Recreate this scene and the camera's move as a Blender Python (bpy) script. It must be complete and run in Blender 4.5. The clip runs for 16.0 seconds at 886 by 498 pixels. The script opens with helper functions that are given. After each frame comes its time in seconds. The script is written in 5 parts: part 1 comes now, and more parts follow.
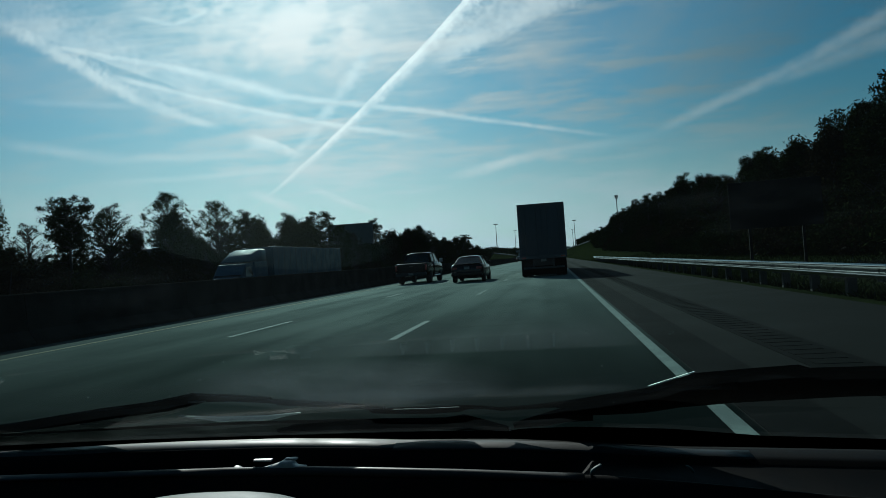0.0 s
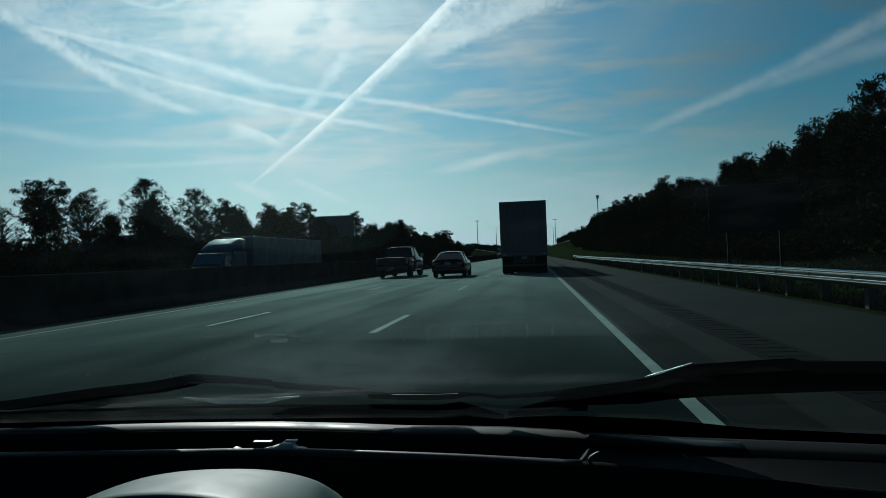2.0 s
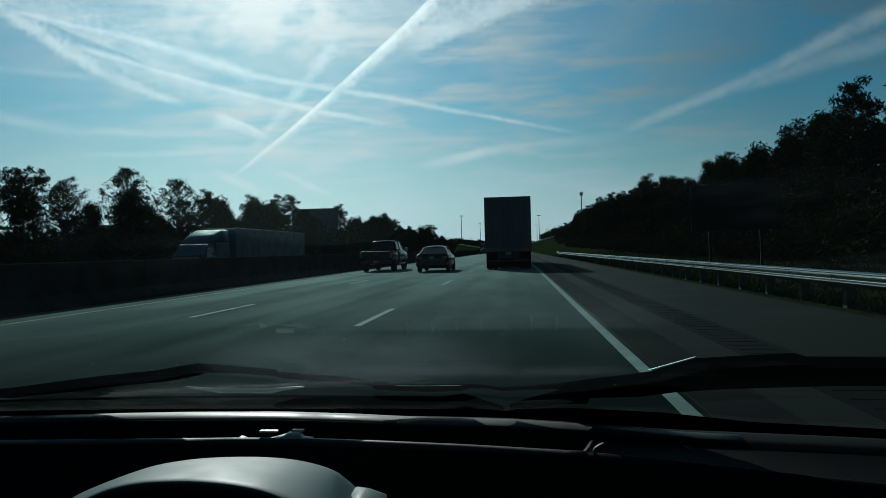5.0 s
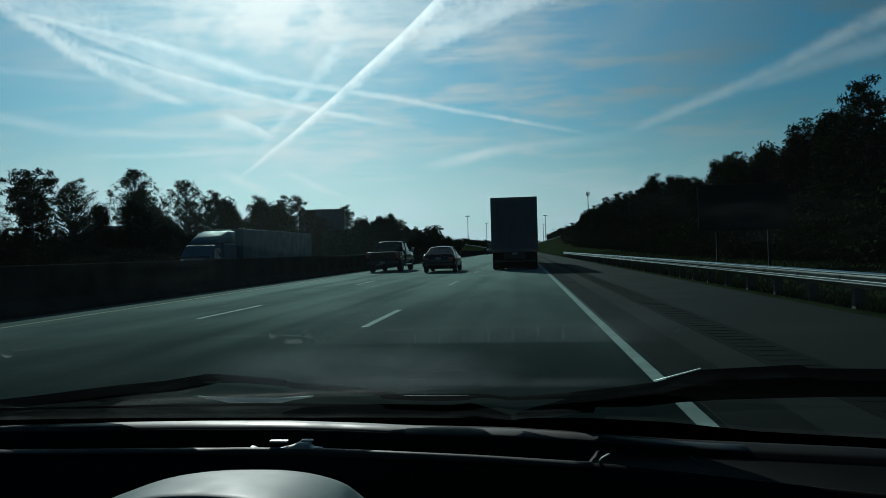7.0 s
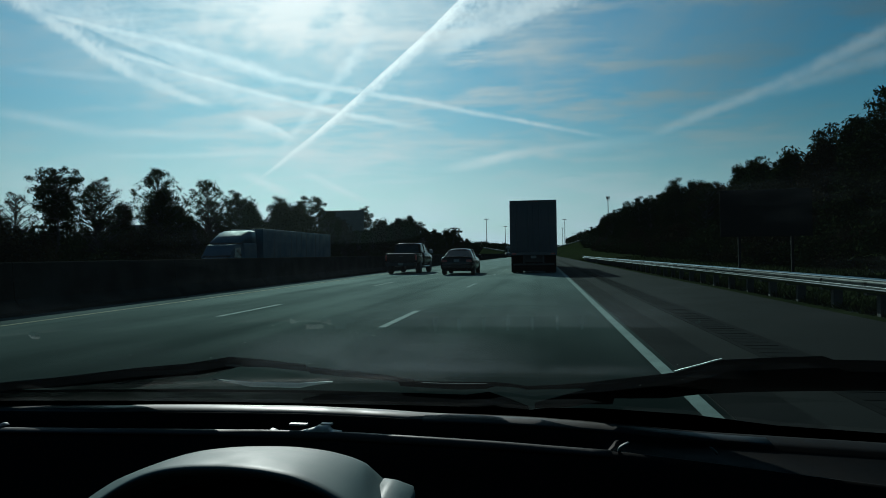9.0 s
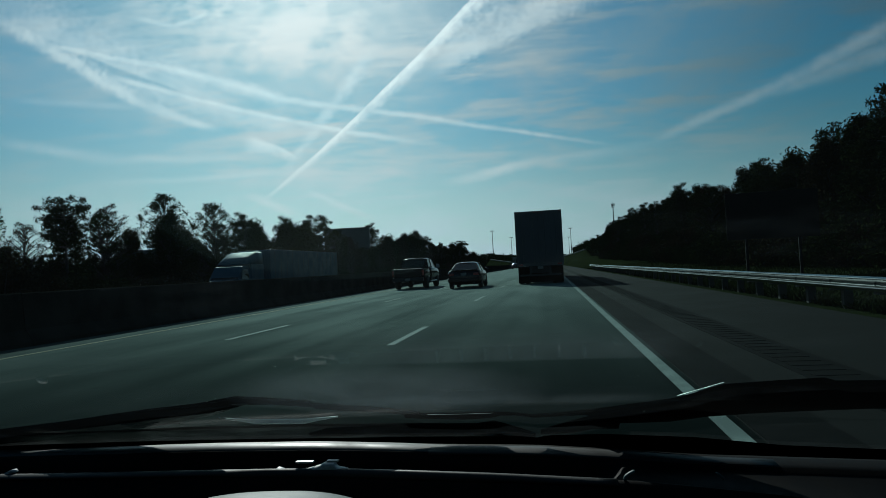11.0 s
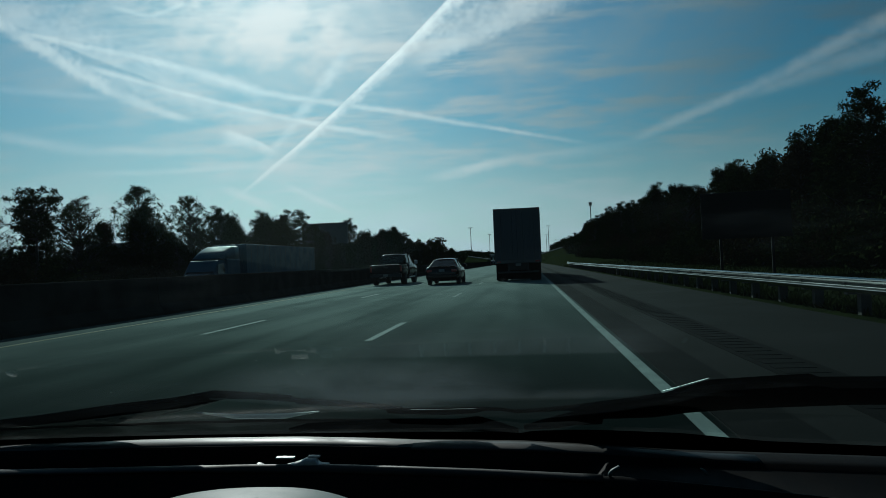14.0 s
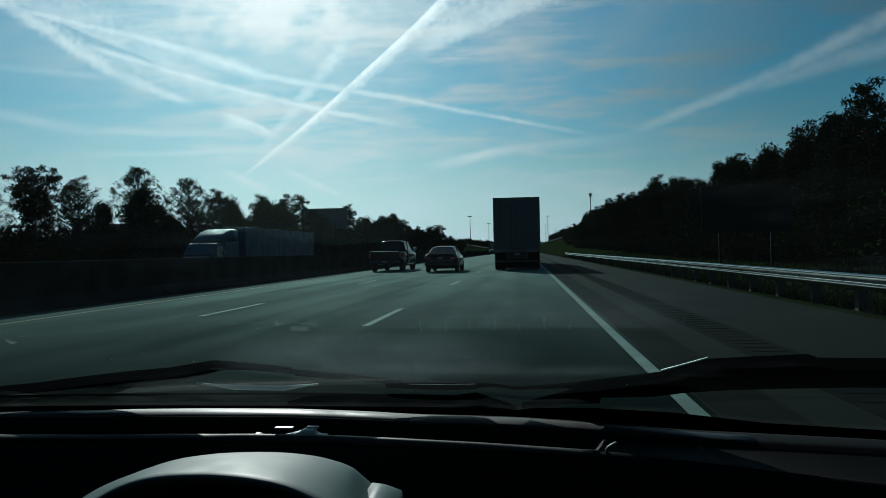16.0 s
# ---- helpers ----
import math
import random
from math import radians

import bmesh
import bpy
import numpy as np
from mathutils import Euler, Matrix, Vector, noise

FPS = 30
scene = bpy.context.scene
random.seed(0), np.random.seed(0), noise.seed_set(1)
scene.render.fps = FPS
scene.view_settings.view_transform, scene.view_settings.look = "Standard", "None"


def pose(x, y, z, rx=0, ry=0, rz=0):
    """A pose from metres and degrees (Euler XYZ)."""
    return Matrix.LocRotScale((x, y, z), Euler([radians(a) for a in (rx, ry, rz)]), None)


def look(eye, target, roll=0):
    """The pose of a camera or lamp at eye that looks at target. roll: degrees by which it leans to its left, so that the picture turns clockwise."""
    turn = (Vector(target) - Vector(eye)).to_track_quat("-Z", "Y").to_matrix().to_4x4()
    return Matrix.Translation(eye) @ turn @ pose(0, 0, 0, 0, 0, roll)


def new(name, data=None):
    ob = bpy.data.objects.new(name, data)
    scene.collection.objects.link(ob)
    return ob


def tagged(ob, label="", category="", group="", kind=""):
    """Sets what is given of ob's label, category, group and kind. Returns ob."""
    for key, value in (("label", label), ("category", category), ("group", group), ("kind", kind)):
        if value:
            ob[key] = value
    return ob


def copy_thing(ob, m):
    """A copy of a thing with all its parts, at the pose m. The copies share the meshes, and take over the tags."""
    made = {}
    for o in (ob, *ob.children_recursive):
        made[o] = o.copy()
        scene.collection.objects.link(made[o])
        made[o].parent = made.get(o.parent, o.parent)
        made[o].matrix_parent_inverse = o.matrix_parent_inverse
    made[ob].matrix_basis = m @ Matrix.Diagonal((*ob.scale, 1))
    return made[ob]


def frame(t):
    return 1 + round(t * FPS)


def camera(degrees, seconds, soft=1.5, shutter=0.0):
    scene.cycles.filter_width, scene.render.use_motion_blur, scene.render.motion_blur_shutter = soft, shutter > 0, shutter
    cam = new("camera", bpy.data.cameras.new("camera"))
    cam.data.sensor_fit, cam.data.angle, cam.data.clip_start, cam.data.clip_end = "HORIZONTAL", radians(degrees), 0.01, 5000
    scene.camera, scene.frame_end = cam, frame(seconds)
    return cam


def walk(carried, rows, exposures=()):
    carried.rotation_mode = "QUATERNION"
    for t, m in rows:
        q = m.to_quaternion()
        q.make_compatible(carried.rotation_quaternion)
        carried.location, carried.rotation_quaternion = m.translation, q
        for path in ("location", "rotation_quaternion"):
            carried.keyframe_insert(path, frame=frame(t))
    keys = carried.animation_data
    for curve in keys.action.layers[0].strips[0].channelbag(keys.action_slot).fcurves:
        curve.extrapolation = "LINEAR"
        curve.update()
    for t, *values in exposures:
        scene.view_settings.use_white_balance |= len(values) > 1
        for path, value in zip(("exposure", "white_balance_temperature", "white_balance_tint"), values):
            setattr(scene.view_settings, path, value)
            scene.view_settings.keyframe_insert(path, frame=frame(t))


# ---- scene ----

# ---- camera: held by hand inside a car; z = 0 is the road, y runs along it ----
EXPOSURE, KELVIN, TINT = -0.22, 6000, -2
cam = camera(67.46, 16.0, soft=0.8)
PATH = [  # seconds, x, y, z, yaw, pitch, roll
    (0, 0.0557, 0.0321, 1.1583, 9.396, 1.175, 3.825),
    (0.5, 0.0452, 0.0245, 1.1515, 9.395, 0.926, 3.336),
    (1, 0.0386, 0.0313, 1.1378, 7.998, 1.245, 2.558),
    (1.5, 0.0338, 0.0250, 1.1505, 7.337, 0.723, 2.508),
    (2, 0.0239, 0.0183, 1.1493, 7.708, 0.679, 2.207),
    (2.5, 0.0154, 0.0203, 1.1516, 7.011, 0.760, 2.344),
    (3, 0.0097, 0.0115, 1.1524, 7.057, 0.886, 2.332),
    (3.5, 0.0025, 0.0103, 1.1583, 6.743, 0.947, 2.689),
    (4, -0.0049, 0.0074, 1.1539, 6.241, 0.716, 2.014),
    (4.2, -0.0076, 0.0082, 1.1465, 6.294, 0.465, 1.374),
    (6.3, -0.0094, -0.0017, 1.1654, 6.371, 0.090, 1.781),
    (6.5, -0.0087, -0.0054, 1.1729, 6.888, 0.275, 2.401),
    (7, -0.0084, -0.0034, 1.1643, 6.846, 0.201, 1.519),
    (7.5, -0.0108, -0.0054, 1.1560, 7.283, -0.027, 1.151),
    (8, -0.0097, -0.0043, 1.1534, 7.197, -0.249, 0.894),
    (8.5, -0.0134, -0.0135, 1.1469, 8.046, -0.284, 0.773),
    (9, -0.0112, -0.0080, 1.1422, 8.436, 0.456, 0.775),
    (9.2, 0.0029, -0.0127, 1.1664, 8.801, 0.748, 2.904),
    (11.3, 0.0018, -0.0135, 1.1694, 9.041, 1.796, 2.904),
    (11.5, -0.0067, -0.0122, 1.1606, 8.290, 1.813, 2.211),
    (12, -0.0066, -0.0119, 1.1653, 8.259, 1.933, 2.507),
    (12.5, -0.0076, -0.0147, 1.1676, 8.057, 1.965, 2.564),
    (13, -0.0064, -0.0181, 1.1741, 9.073, 2.186, 3.132),
    (13.5, -0.0086, -0.0146, 1.1666, 8.388, 1.603, 2.518),
    (14, -0.0105, -0.0014, 1.1653, 7.137, 1.249, 2.356),
    (14.5, -0.0077, -0.0043, 1.1658, 7.267, 0.834, 2.386),
    (15, -0.0104, 0.0059, 1.1568, 6.720, 0.255, 1.935),
    (15.5, -0.0135, -0.0112, 1.1503, 8.295, 0.733, 1.528),
    (16, -0.0157, -0.0015, 1.1467, 7.029, 0.209, 1.123)]
walk(cam, [(t, pose(x, y, z, 90 + pitch, roll, yaw)) for t, x, y, z, yaw, pitch, roll in PATH],
     exposures=[(t, EXPOSURE + stops, KELVIN, TINT) for t, stops in ((0.0, 0.0), (4.2, 0.0), (6.3, 0.08), (9.2, 0.07), (11.4, -0.11), (13.5, -0.11), (15.0, -0.02), (16.0, 0.09))])

# ---- light: low sun ahead, a little to one side, thin high cloud ----
SUN_EL, SUN_AZ = radians(29.0), radians(-22.0)   # height, and turn from +y towards +x
SUN_DIR = Vector((math.sin(SUN_AZ) * math.cos(SUN_EL), math.cos(SUN_AZ) * math.cos(SUN_EL), math.sin(SUN_EL)))
sun = new("sun", bpy.data.lights.new("sun", "SUN"))
sun.data.energy, sun.data.angle, sun.data.color = 3.3, radians(0.6), (1.0, 0.96, 0.90)
sun.matrix_world = look(SUN_DIR * 100, (0, 0, 0))


class Nodes:
    """Small helper that wires shader nodes by name."""
    def __init__(self, tree):
        self.tree = tree
        tree.nodes.clear()

    def node(self, kind, operation=None):
        n = self.tree.nodes.new(kind)
        if operation:
            n.operation = operation
        return n

    def put(self, value, socket):
        if isinstance(value, bpy.types.NodeSocket):
            self.tree.links.new(value, socket)
        elif value is not None:
            socket.default_value = value

    def math(self, op, a, b=None, c=None, clamp=False):
        n = self.node("ShaderNodeMath", op)
        n.use_clamp = clamp
        for v, s in zip((a, b, c), n.inputs):
            self.put(v, s)
        return n.outputs[0]

    def ramp(self, v, lo, hi, a=0.0, b=1.0, smooth=True):
        n = self.node("ShaderNodeMapRange")
        n.interpolation_type = "SMOOTHSTEP" if smooth else "LINEAR"
        for x, s in zip((v, lo, hi, a, b), n.inputs):
            self.put(x, s)
        return n.outputs[0]

    def noise(self, vec, scale, detail=4, rough=0.55):
        n = self.node("ShaderNodeTexNoise")
        self.put(vec, n.inputs["Vector"])
        for key, v in (("Scale", scale), ("Detail", detail), ("Roughness", rough)):
            n.inputs[key].default_value = v
        return n.outputs["Fac"]

    def mix(self, fac, a, b, blend="MIX"):
        n = self.node("ShaderNodeMix")
        n.data_type, n.blend_type = "RGBA", blend
        self.put(fac, n.inputs[0]); self.put(a, n.inputs[6]); self.put(b, n.inputs[7])
        return n.outputs[2]

    def join(self, x, y, z=0.0):
        n = self.node("ShaderNodeCombineXYZ")
        for v, s in zip((x, y, z), n.inputs):
            self.put(v, s)
        return n.outputs[0]

    def stretch(self, vec, sx, sy, sz, turn=0.0):
        n = self.node("ShaderNodeMapping")
        self.put(vec, n.inputs["Vector"])
        n.inputs["Rotation"].default_value = (0, 0, turn)
        n.inputs["Scale"].default_value = (sx, sy, sz)
        return n.outputs[0]


world = bpy.data.worlds.new("sky")
world.use_nodes = True
scene.world = world
W = Nodes(world.node_tree)
way = W.node("ShaderNodeTexCoord").outputs["Generated"]
sep = W.node("ShaderNodeSeparateXYZ")
W.put(way, sep.inputs[0])
dx, dy, dz = sep.outputs
sky = W.node("ShaderNodeTexSky")
sky.sky_type, sky.sun_disc, sky.sun_elevation, sky.sun_rotation = "NISHITA", False, SUN_EL, SUN_AZ
sky.altitude, sky.air_density, sky.dust_density, sky.ozone_density = 50.0, 1.1, 0.6, 2.5
ahead = W.ramp(dy, 0.12, 0.3)
safe = W.math("MAXIMUM", dy, 0.1)
u, v = W.math("DIVIDE", dx, safe), W.math("DIVIDE", dz, safe)
flat = W.join(u, v)
wob = W.math("SUBTRACT", W.noise(flat, 6.0, 4), 0.5)
fine = W.noise(flat, 95.0, 5, 0.72)
soft = W.noise(flat, 20.0, 6, 0.66)


def trail(a, b, left, right, dense, fade0=0.05, fade1=0.05, arc=0.0, rag=0.6, core=0.0, grow=(1.0, 1.0), teeth=0.0):
    """Vapour trail or streak from a to b on the sky, as slopes (x/y, z/y); left and right: how far it spreads on either side."""
    ax, ay = a
    ln = math.hypot(b[0] - ax, b[1] - ay)
    tx, ty = (b[0] - ax) / ln, (b[1] - ay) / ln
    pu, pv = W.math("SUBTRACT", u, ax), W.math("SUBTRACT", v, ay)
    s = W.math("ADD", W.math("MULTIPLY", pu, tx), W.math("MULTIPLY", pv, ty))
    d = W.math("SUBTRACT", W.math("MULTIPLY", pv, tx), W.math("MULTIPLY", pu, ty))
    if arc:
        d = W.math("SUBTRACT", d, W.math("MULTIPLY", W.math("MULTIPLY", s, W.math("SUBTRACT", ln, s)), 4 * arc / ln ** 2))
    d = W.math("MULTIPLY_ADD", wob, 0.010, d)
    half = W.ramp(d, -0.0015, 0.0015, right, left)
    half = W.math("MULTIPLY", half, W.ramp(s, 0.0, ln, grow[0], grow[1], smooth=False))
    near = W.math("DIVIDE", W.math("ABSOLUTE", d), half)
    near = W.math("MULTIPLY_ADD", W.math("SUBTRACT", fine, 0.5), 1.5 * rag, near)
    if teeth:   # ragged curls across the trail
        near = W.math("MULTIPLY_ADD", W.math("SUBTRACT", W.noise(W.join(W.math("MULTIPLY", s, 130.0), W.math("MULTIPLY", d, 45.0)), 1.0, 3, 0.6), 0.5), teeth, near)
    body = W.ramp(near, 1.0, core)
    ends = W.math("MULTIPLY", W.ramp(s, -fade0, fade0), W.ramp(s, ln + fade1, ln - fade1))
    return W.math("MULTIPLY", W.math("MULTIPLY", body, ends), W.math("MULTIPLY", W.ramp(soft, 0.26, 0.62, 0.45, 1.05), dense))


def blob(centre, wide, tall, turn, dense, lo=0.36, hi=0.66):
    """A patch of thin cloud with a torn outline."""
    c, s_ = math.cos(turn), math.sin(turn)
    pu, pv = W.math("SUBTRACT", u, centre[0]), W.math("SUBTRACT", v, centre[1])
    a = W.math("DIVIDE", W.math("ADD", W.math("MULTIPLY", pu, c), W.math("MULTIPLY", pv, s_)), wide)
    b = W.math("DIVIDE", W.math("SUBTRACT", W.math("MULTIPLY", pv, c), W.math("MULTIPLY", pu, s_)), tall)
    reach = W.math("SQRT", W.math("ADD", W.math("MULTIPLY", a, a), W.math("MULTIPLY", b, b)))
    reach = W.math("MULTIPLY_ADD", W.math("SUBTRACT", soft, 0.5), 1.1, reach)
    return W.math("MULTIPLY", W.math("MULTIPLY", W.ramp(reach, 1.05, 0.15), W.ramp(puff, lo, hi, 0.25, 1.0)), dense)


puff = W.noise(W.stretch(flat, 1.0, 1.7, 1.0, 0.5), 13.0, 7, 0.62)
# the long fresh trail: crisp on its upper side, torn and drifting on the lower
veil = trail((-0.4295, 0.1315), (-0.02, 0.473), 0.0034, 0.0048, 0.92, 0.11, 0.05, -0.0095, 0.42, 0.55, (0.60, 1.75), 0.7)


def streak(*place, **look_):
    """Lays one more trail over those before it."""
    global veil
    veil = W.math("MAXIMUM", veil, trail(*place, **look_))


streak((-0.4295, 0.1315), (-0.02, 0.473), 0.005, 0.024, 0.78, 0.03, 0.05, -0.0095, 0.5, 0.0, (0.30, 1.5), 0.9)
# older trails fanning out from one side
streak((-0.90, 0.458), (-0.645, 0.293), 0.030, 0.018, 0.58, 0.08, 0.05, 0.0, 1.0, 0.0, (1.0, 0.85), 0.6)
streak((-0.665, 0.305), (-0.525, 0.246), 0.014, 0.011, 0.50, 0.04, 0.035, -0.004, 0.9, 0.0, (1.5, 0.7))
streak((-0.90, 0.462), (-0.52, 0.285), 0.075, 0.006, 0.36, 0.10, 0.08, 0.0, 1.0)
streak((-0.84, 0.416), (-0.395, 0.280), 0.014, 0.013, 0.56, 0.06, 0.05, 0.007, 0.8, 0.0, (0.8, 1.0), 0.5)
streak((-0.60, 0.345), (-0.40, 0.281), 0.016, 0.018, 0.42, 0.06, 0.06, 0.003, 1.2)
streak((-0.43, 0.289), (0.06, 0.178), 0.0090, 0.0080, 0.50, 0.04, 0.08, 0.0, 0.85, 0.0, (1.1, 0.55), 0.3)
streak((-0.70, 0.346), (-0.21, 0.200), 0.0085, 0.0095, 0.56, 0.06, 0.06, -0.008, 0.7, 0.0, (1.1, 0.75), 0.4)
streak((-0.66, 0.333), (-0.38, 0.242), 0.008, 0.036, 0.34, 0.06, 0.06, -0.004, 1.0)
# hooked wisps and ghosts of trails
streak((-0.466, 0.222), (-0.384, 0.185), 0.006, 0.022, 0.62, 0.012, 0.010, 0.004, 0.9, 0.0, (1.5, 0.45))
streak((-0.396, 0.178), (-0.270, 0.326), 0.013, 0.017, 0.40, 0.03, 0.05, 0.0, 1.3, 0.0, (0.7, 1.2))
streak((-0.366, 0.220), (-0.318, 0.276), 0.009, 0.010, 0.34, 0.03, 0.03, 0.0, 1.0)
streak((-0.14, 0.309), (0.12, 0.400), 0.070, 0.014, 0.50, 0.05, 0.09, 0.004, 1.0, 0.0, (1.0, 1.5), 0.3)
streak((0.175, 0.174), (0.350, 0.240), 0.017, 0.015, 0.30, 0.05, 0.05, 0.0, 0.7, 0.0, (0.6, 1.0))
streak((0.315, 0.226), (0.60, 0.356), 0.018, 0.022, 0.31, 0.05, 0.10, 0.0, 0.5, 0.0, (0.8, 1.2))
streak((0.315, 0.226), (0.62, 0.300), 0.026, 0.018, 0.22, 0.05, 0.10, 0.0, 0.5, 0.0, (0.9, 1.2))
streak((-0.130, 0.133), (-0.020, 0.152), 0.010, 0.015, 0.58, 0.03, 0.05, 0.0, 0.8)
streak((-0.020, 0.150), (0.15, 0.166), 0.010, 0.014, 0.18, 0.05, 0.05, 0.0, 0.8)
streak((-0.362, 0.128), (-0.275, 0.088), 0.007, 0.010, 0.48, 0.03, 0.03, 0.0, 0.8)
streak((-0.462, 0.127), (-0.392, 0.096), 0.013, 0.009, 0.52, 0.03, 0.03, 0.0, 0.9)
streak((-0.88, 0.324), (-0.66, 0.291), 0.010, 0.010, 0.15, 0.05, 0.06, 0.0, 0.6)
streak((-0.90, 0.250), (-0.70, 0.206), 0.016, 0.014, 0.26, 0.05, 0.06, 0.0, 0.9)
streak((-0.74, 0.208), (-0.52, 0.196), 0.010, 0.010, 0.24, 0.05, 0.06, 0.0, 0.9)
streak((-0.70, 0.169), (-0.38, 0.162), 0.008, 0.007, 0.20, 0.06, 0.06, 0.0, 0.9)
streak((-0.650, 0.438), (-0.582, 0.417), 0.007, 0.006, 0.22, 0.02, 0.02, 0.0, 0.6)
streak((-0.592, 0.417), (-0.530, 0.433), 0.006, 0.007, 0.22, 0.02, 0.02, 0.0, 0.6)
veil = W.math("MULTIPLY", veil, ahead)
# thin high cloud over the whole sky, on a flat layer
up = W.math("MAXIMUM", dz, 0.06)
layer = W.join(W.math("DIVIDE", dx, up), W.math("DIVIDE", dy, up))
thin = W.noise(W.stretch(layer, 0.55, 0.26, 1.0, 0.5), 1.6, 7, 0.62)
calm = W.math("MULTIPLY", W.ramp(u, 0.10, 0.50, 1.0, 0.55), W.ramp(u, -0.75, -0.35, 0.38, 1.0))
strand = W.noise(W.stretch(flat, 9.0, 42.0, 1.0, 0.35), 1.0, 5, 0.7)
wisps = W.math("ADD", W.ramp(thin, 0.38, 0.70, 0.0, 0.5), W.ramp(W.noise(W.stretch(layer, 0.5, 0.18, 1.0, 0.9), 4.5, 6, 0.65), 0.42, 0.75, 0.0, 0.25))
toward = W.node("ShaderNodeVectorMath", "DOT_PRODUCT")
W.put(way, toward.inputs[0])
toward.inputs[1].default_value = SUN_DIR
glow = W.math("POWER", W.math("MAXIMUM", toward.outputs["Value"], 0.0), 24.0)
bank = W.math("MAXIMUM", blob((-0.37, 0.372), 0.25, 0.105, -0.15, 1.15, 0.25, 0.55), blob((-0.33, 0.315), 0.14, 0.050, -0.5, 0.6, 0.32, 0.6))
bank = W.math("MAXIMUM", bank, W.math("MAXIMUM", blob((-0.17, 0.40), 0.10, 0.08, 0.4, 0.6), blob((-0.70, 0.43), 0.12, 0.035, 0.2, 0.35)))
bank = W.math("MULTIPLY", W.math("MAXIMUM", bank, W.math("MULTIPLY", W.ramp(puff, 0.34, 0.62), W.ramp(toward.outputs["Value"], 0.965, 0.995))), ahead)
haze = W.ramp(dz, 0.24, -0.01, 0.02, 0.93)
fibre = W.math("MULTIPLY", W.ramp(W.noise(W.stretch(flat, 2.6, 17.0, 1.0, 0.13), 1.0, 7, 0.68), 0.44, 0.66), W.math("MULTIPLY", W.math("MULTIPLY", ahead, calm), 0.75))
cover = W.math("MAXIMUM", W.math("MULTIPLY", wisps, calm), W.math("MAXIMUM", W.math("MULTIPLY", bank, 0.9), haze))
cover = W.math("MULTIPLY", cover, W.ramp(strand, 0.30, 0.70, 0.80, 1.12))
cover = W.math("MULTIPLY_ADD", fibre, W.math("SUBTRACT", 1.0, cover), cover, clamp=True)
wide = W.math("POWER", W.math("MAXIMUM", toward.outputs["Value"], 0.0), 8.0)
lit = W.math("MULTIPLY_ADD", wide, 9.5, W.math("MULTIPLY_ADD", glow, 2.4, W.ramp(dz, 0.26, 0.02, 0.8, 4.5)))
bright = W.math("MULTIPLY_ADD", wide, 7.8, W.math("MULTIPLY_ADD", glow, 3.0, 4.9))
white = W.mix(1.0, W.join(lit, lit, lit), W.mix(W.ramp(dz, 0.20, 0.0), W.mix(W.ramp(toward.outputs["Value"], 0.80, 0.965), (1.05, 1.0, 1.10, 1.0), (1.29, 1.0, 1.05, 1.0)), (1.07, 1.0, 1.15, 1.0)), "MULTIPLY")
vapour = W.mix(1.0, W.join(bright, bright, bright), (1.24, 1.0, 1.06, 1.0), "MULTIPLY")
deep = W.ramp(toward.outputs["Value"], 0.70, 0.97, 0.68, 1.0)
blue = W.mix(1.0, W.mix(1.0, sky.outputs[0], W.join(deep, deep, deep), "MULTIPLY"), W.mix(W.ramp(toward.outputs["Value"], 0.72, 0.95), (0.365, 0.60, 0.675, 1.0), (0.455, 0.60, 0.68, 1.0)), "MULTIPLY")
paint = W.mix(veil, W.mix(cover, blue, white), vapour)
back = W.node("ShaderNodeBackground")
W.put(paint, back.inputs[0])
back.inputs[1].default_value = 0.1
W.put(back.outputs[0], W.node("ShaderNodeOutputWorld").inputs[0])


# ---- materials ----
def rgb(c):
    return (*c, 1.0) if len(c) == 3 else c


def surface(name, base, dark=None, rough=0.6, metal=0.0, scale=4.0, grain=60.0, bump=0.2, along=None, coat=0.0, rough_var=0.15, vary=0.0, deep=0.01, spec=0.5):
    """Principled surface with variation at two scales, in object metres; along stretches it by axis."""
    m = bpy.data.materials.new(name)
    m.use_nodes = True
    N = Nodes(m.node_tree)
    p = N.node("ShaderNodeBsdfPrincipled")
    vec = N.node("ShaderNodeTexCoord").outputs["Object"]
    if along:
        vec = N.stretch(vec, *along)
    big, small = N.noise(vec, scale, 5), N.noise(vec, grain, 3, 0.6)
    dark = dark or tuple(0.6 * c for c in base)
    fac = N.ramp(N.math("MULTIPLY_ADD", small, 0.35, N.math("MULTIPLY", big, 0.65)), 0.34, 0.66)
    col = N.mix(fac, rgb(dark), rgb(base))
    if vary:
        rnd = N.node("ShaderNodeObjectInfo").outputs["Random"]
        k = N.ramp(rnd, 0.0, 1.0, 1.0 - vary, 1.0 + vary, smooth=False)
        col = N.mix(1.0, col, N.join(k, k, k), "MULTIPLY")
    N.put(col, p.inputs["Base Color"])
    N.put(N.ramp(big, 0.3, 0.7, max(0.02, rough - rough_var), min(1.0, rough + rough_var)), p.inputs["Roughness"])
    p.inputs["Metallic"].default_value = metal
    p.inputs["Coat Weight"].default_value = coat
    p.inputs["Coat Roughness"].default_value = 0.06
    p.inputs["Specular IOR Level"].default_value = spec
    if bump:
        b = N.node("ShaderNodeBump")
        b.inputs["Strength"].default_value = bump
        b.inputs["Distance"].default_value = deep
        N.put(small, b.inputs["Height"])
        N.put(b.outputs[0], p.inputs["Normal"])
    N.put(p.outputs[0], N.node("ShaderNodeOutputMaterial").inputs[0])
    return m


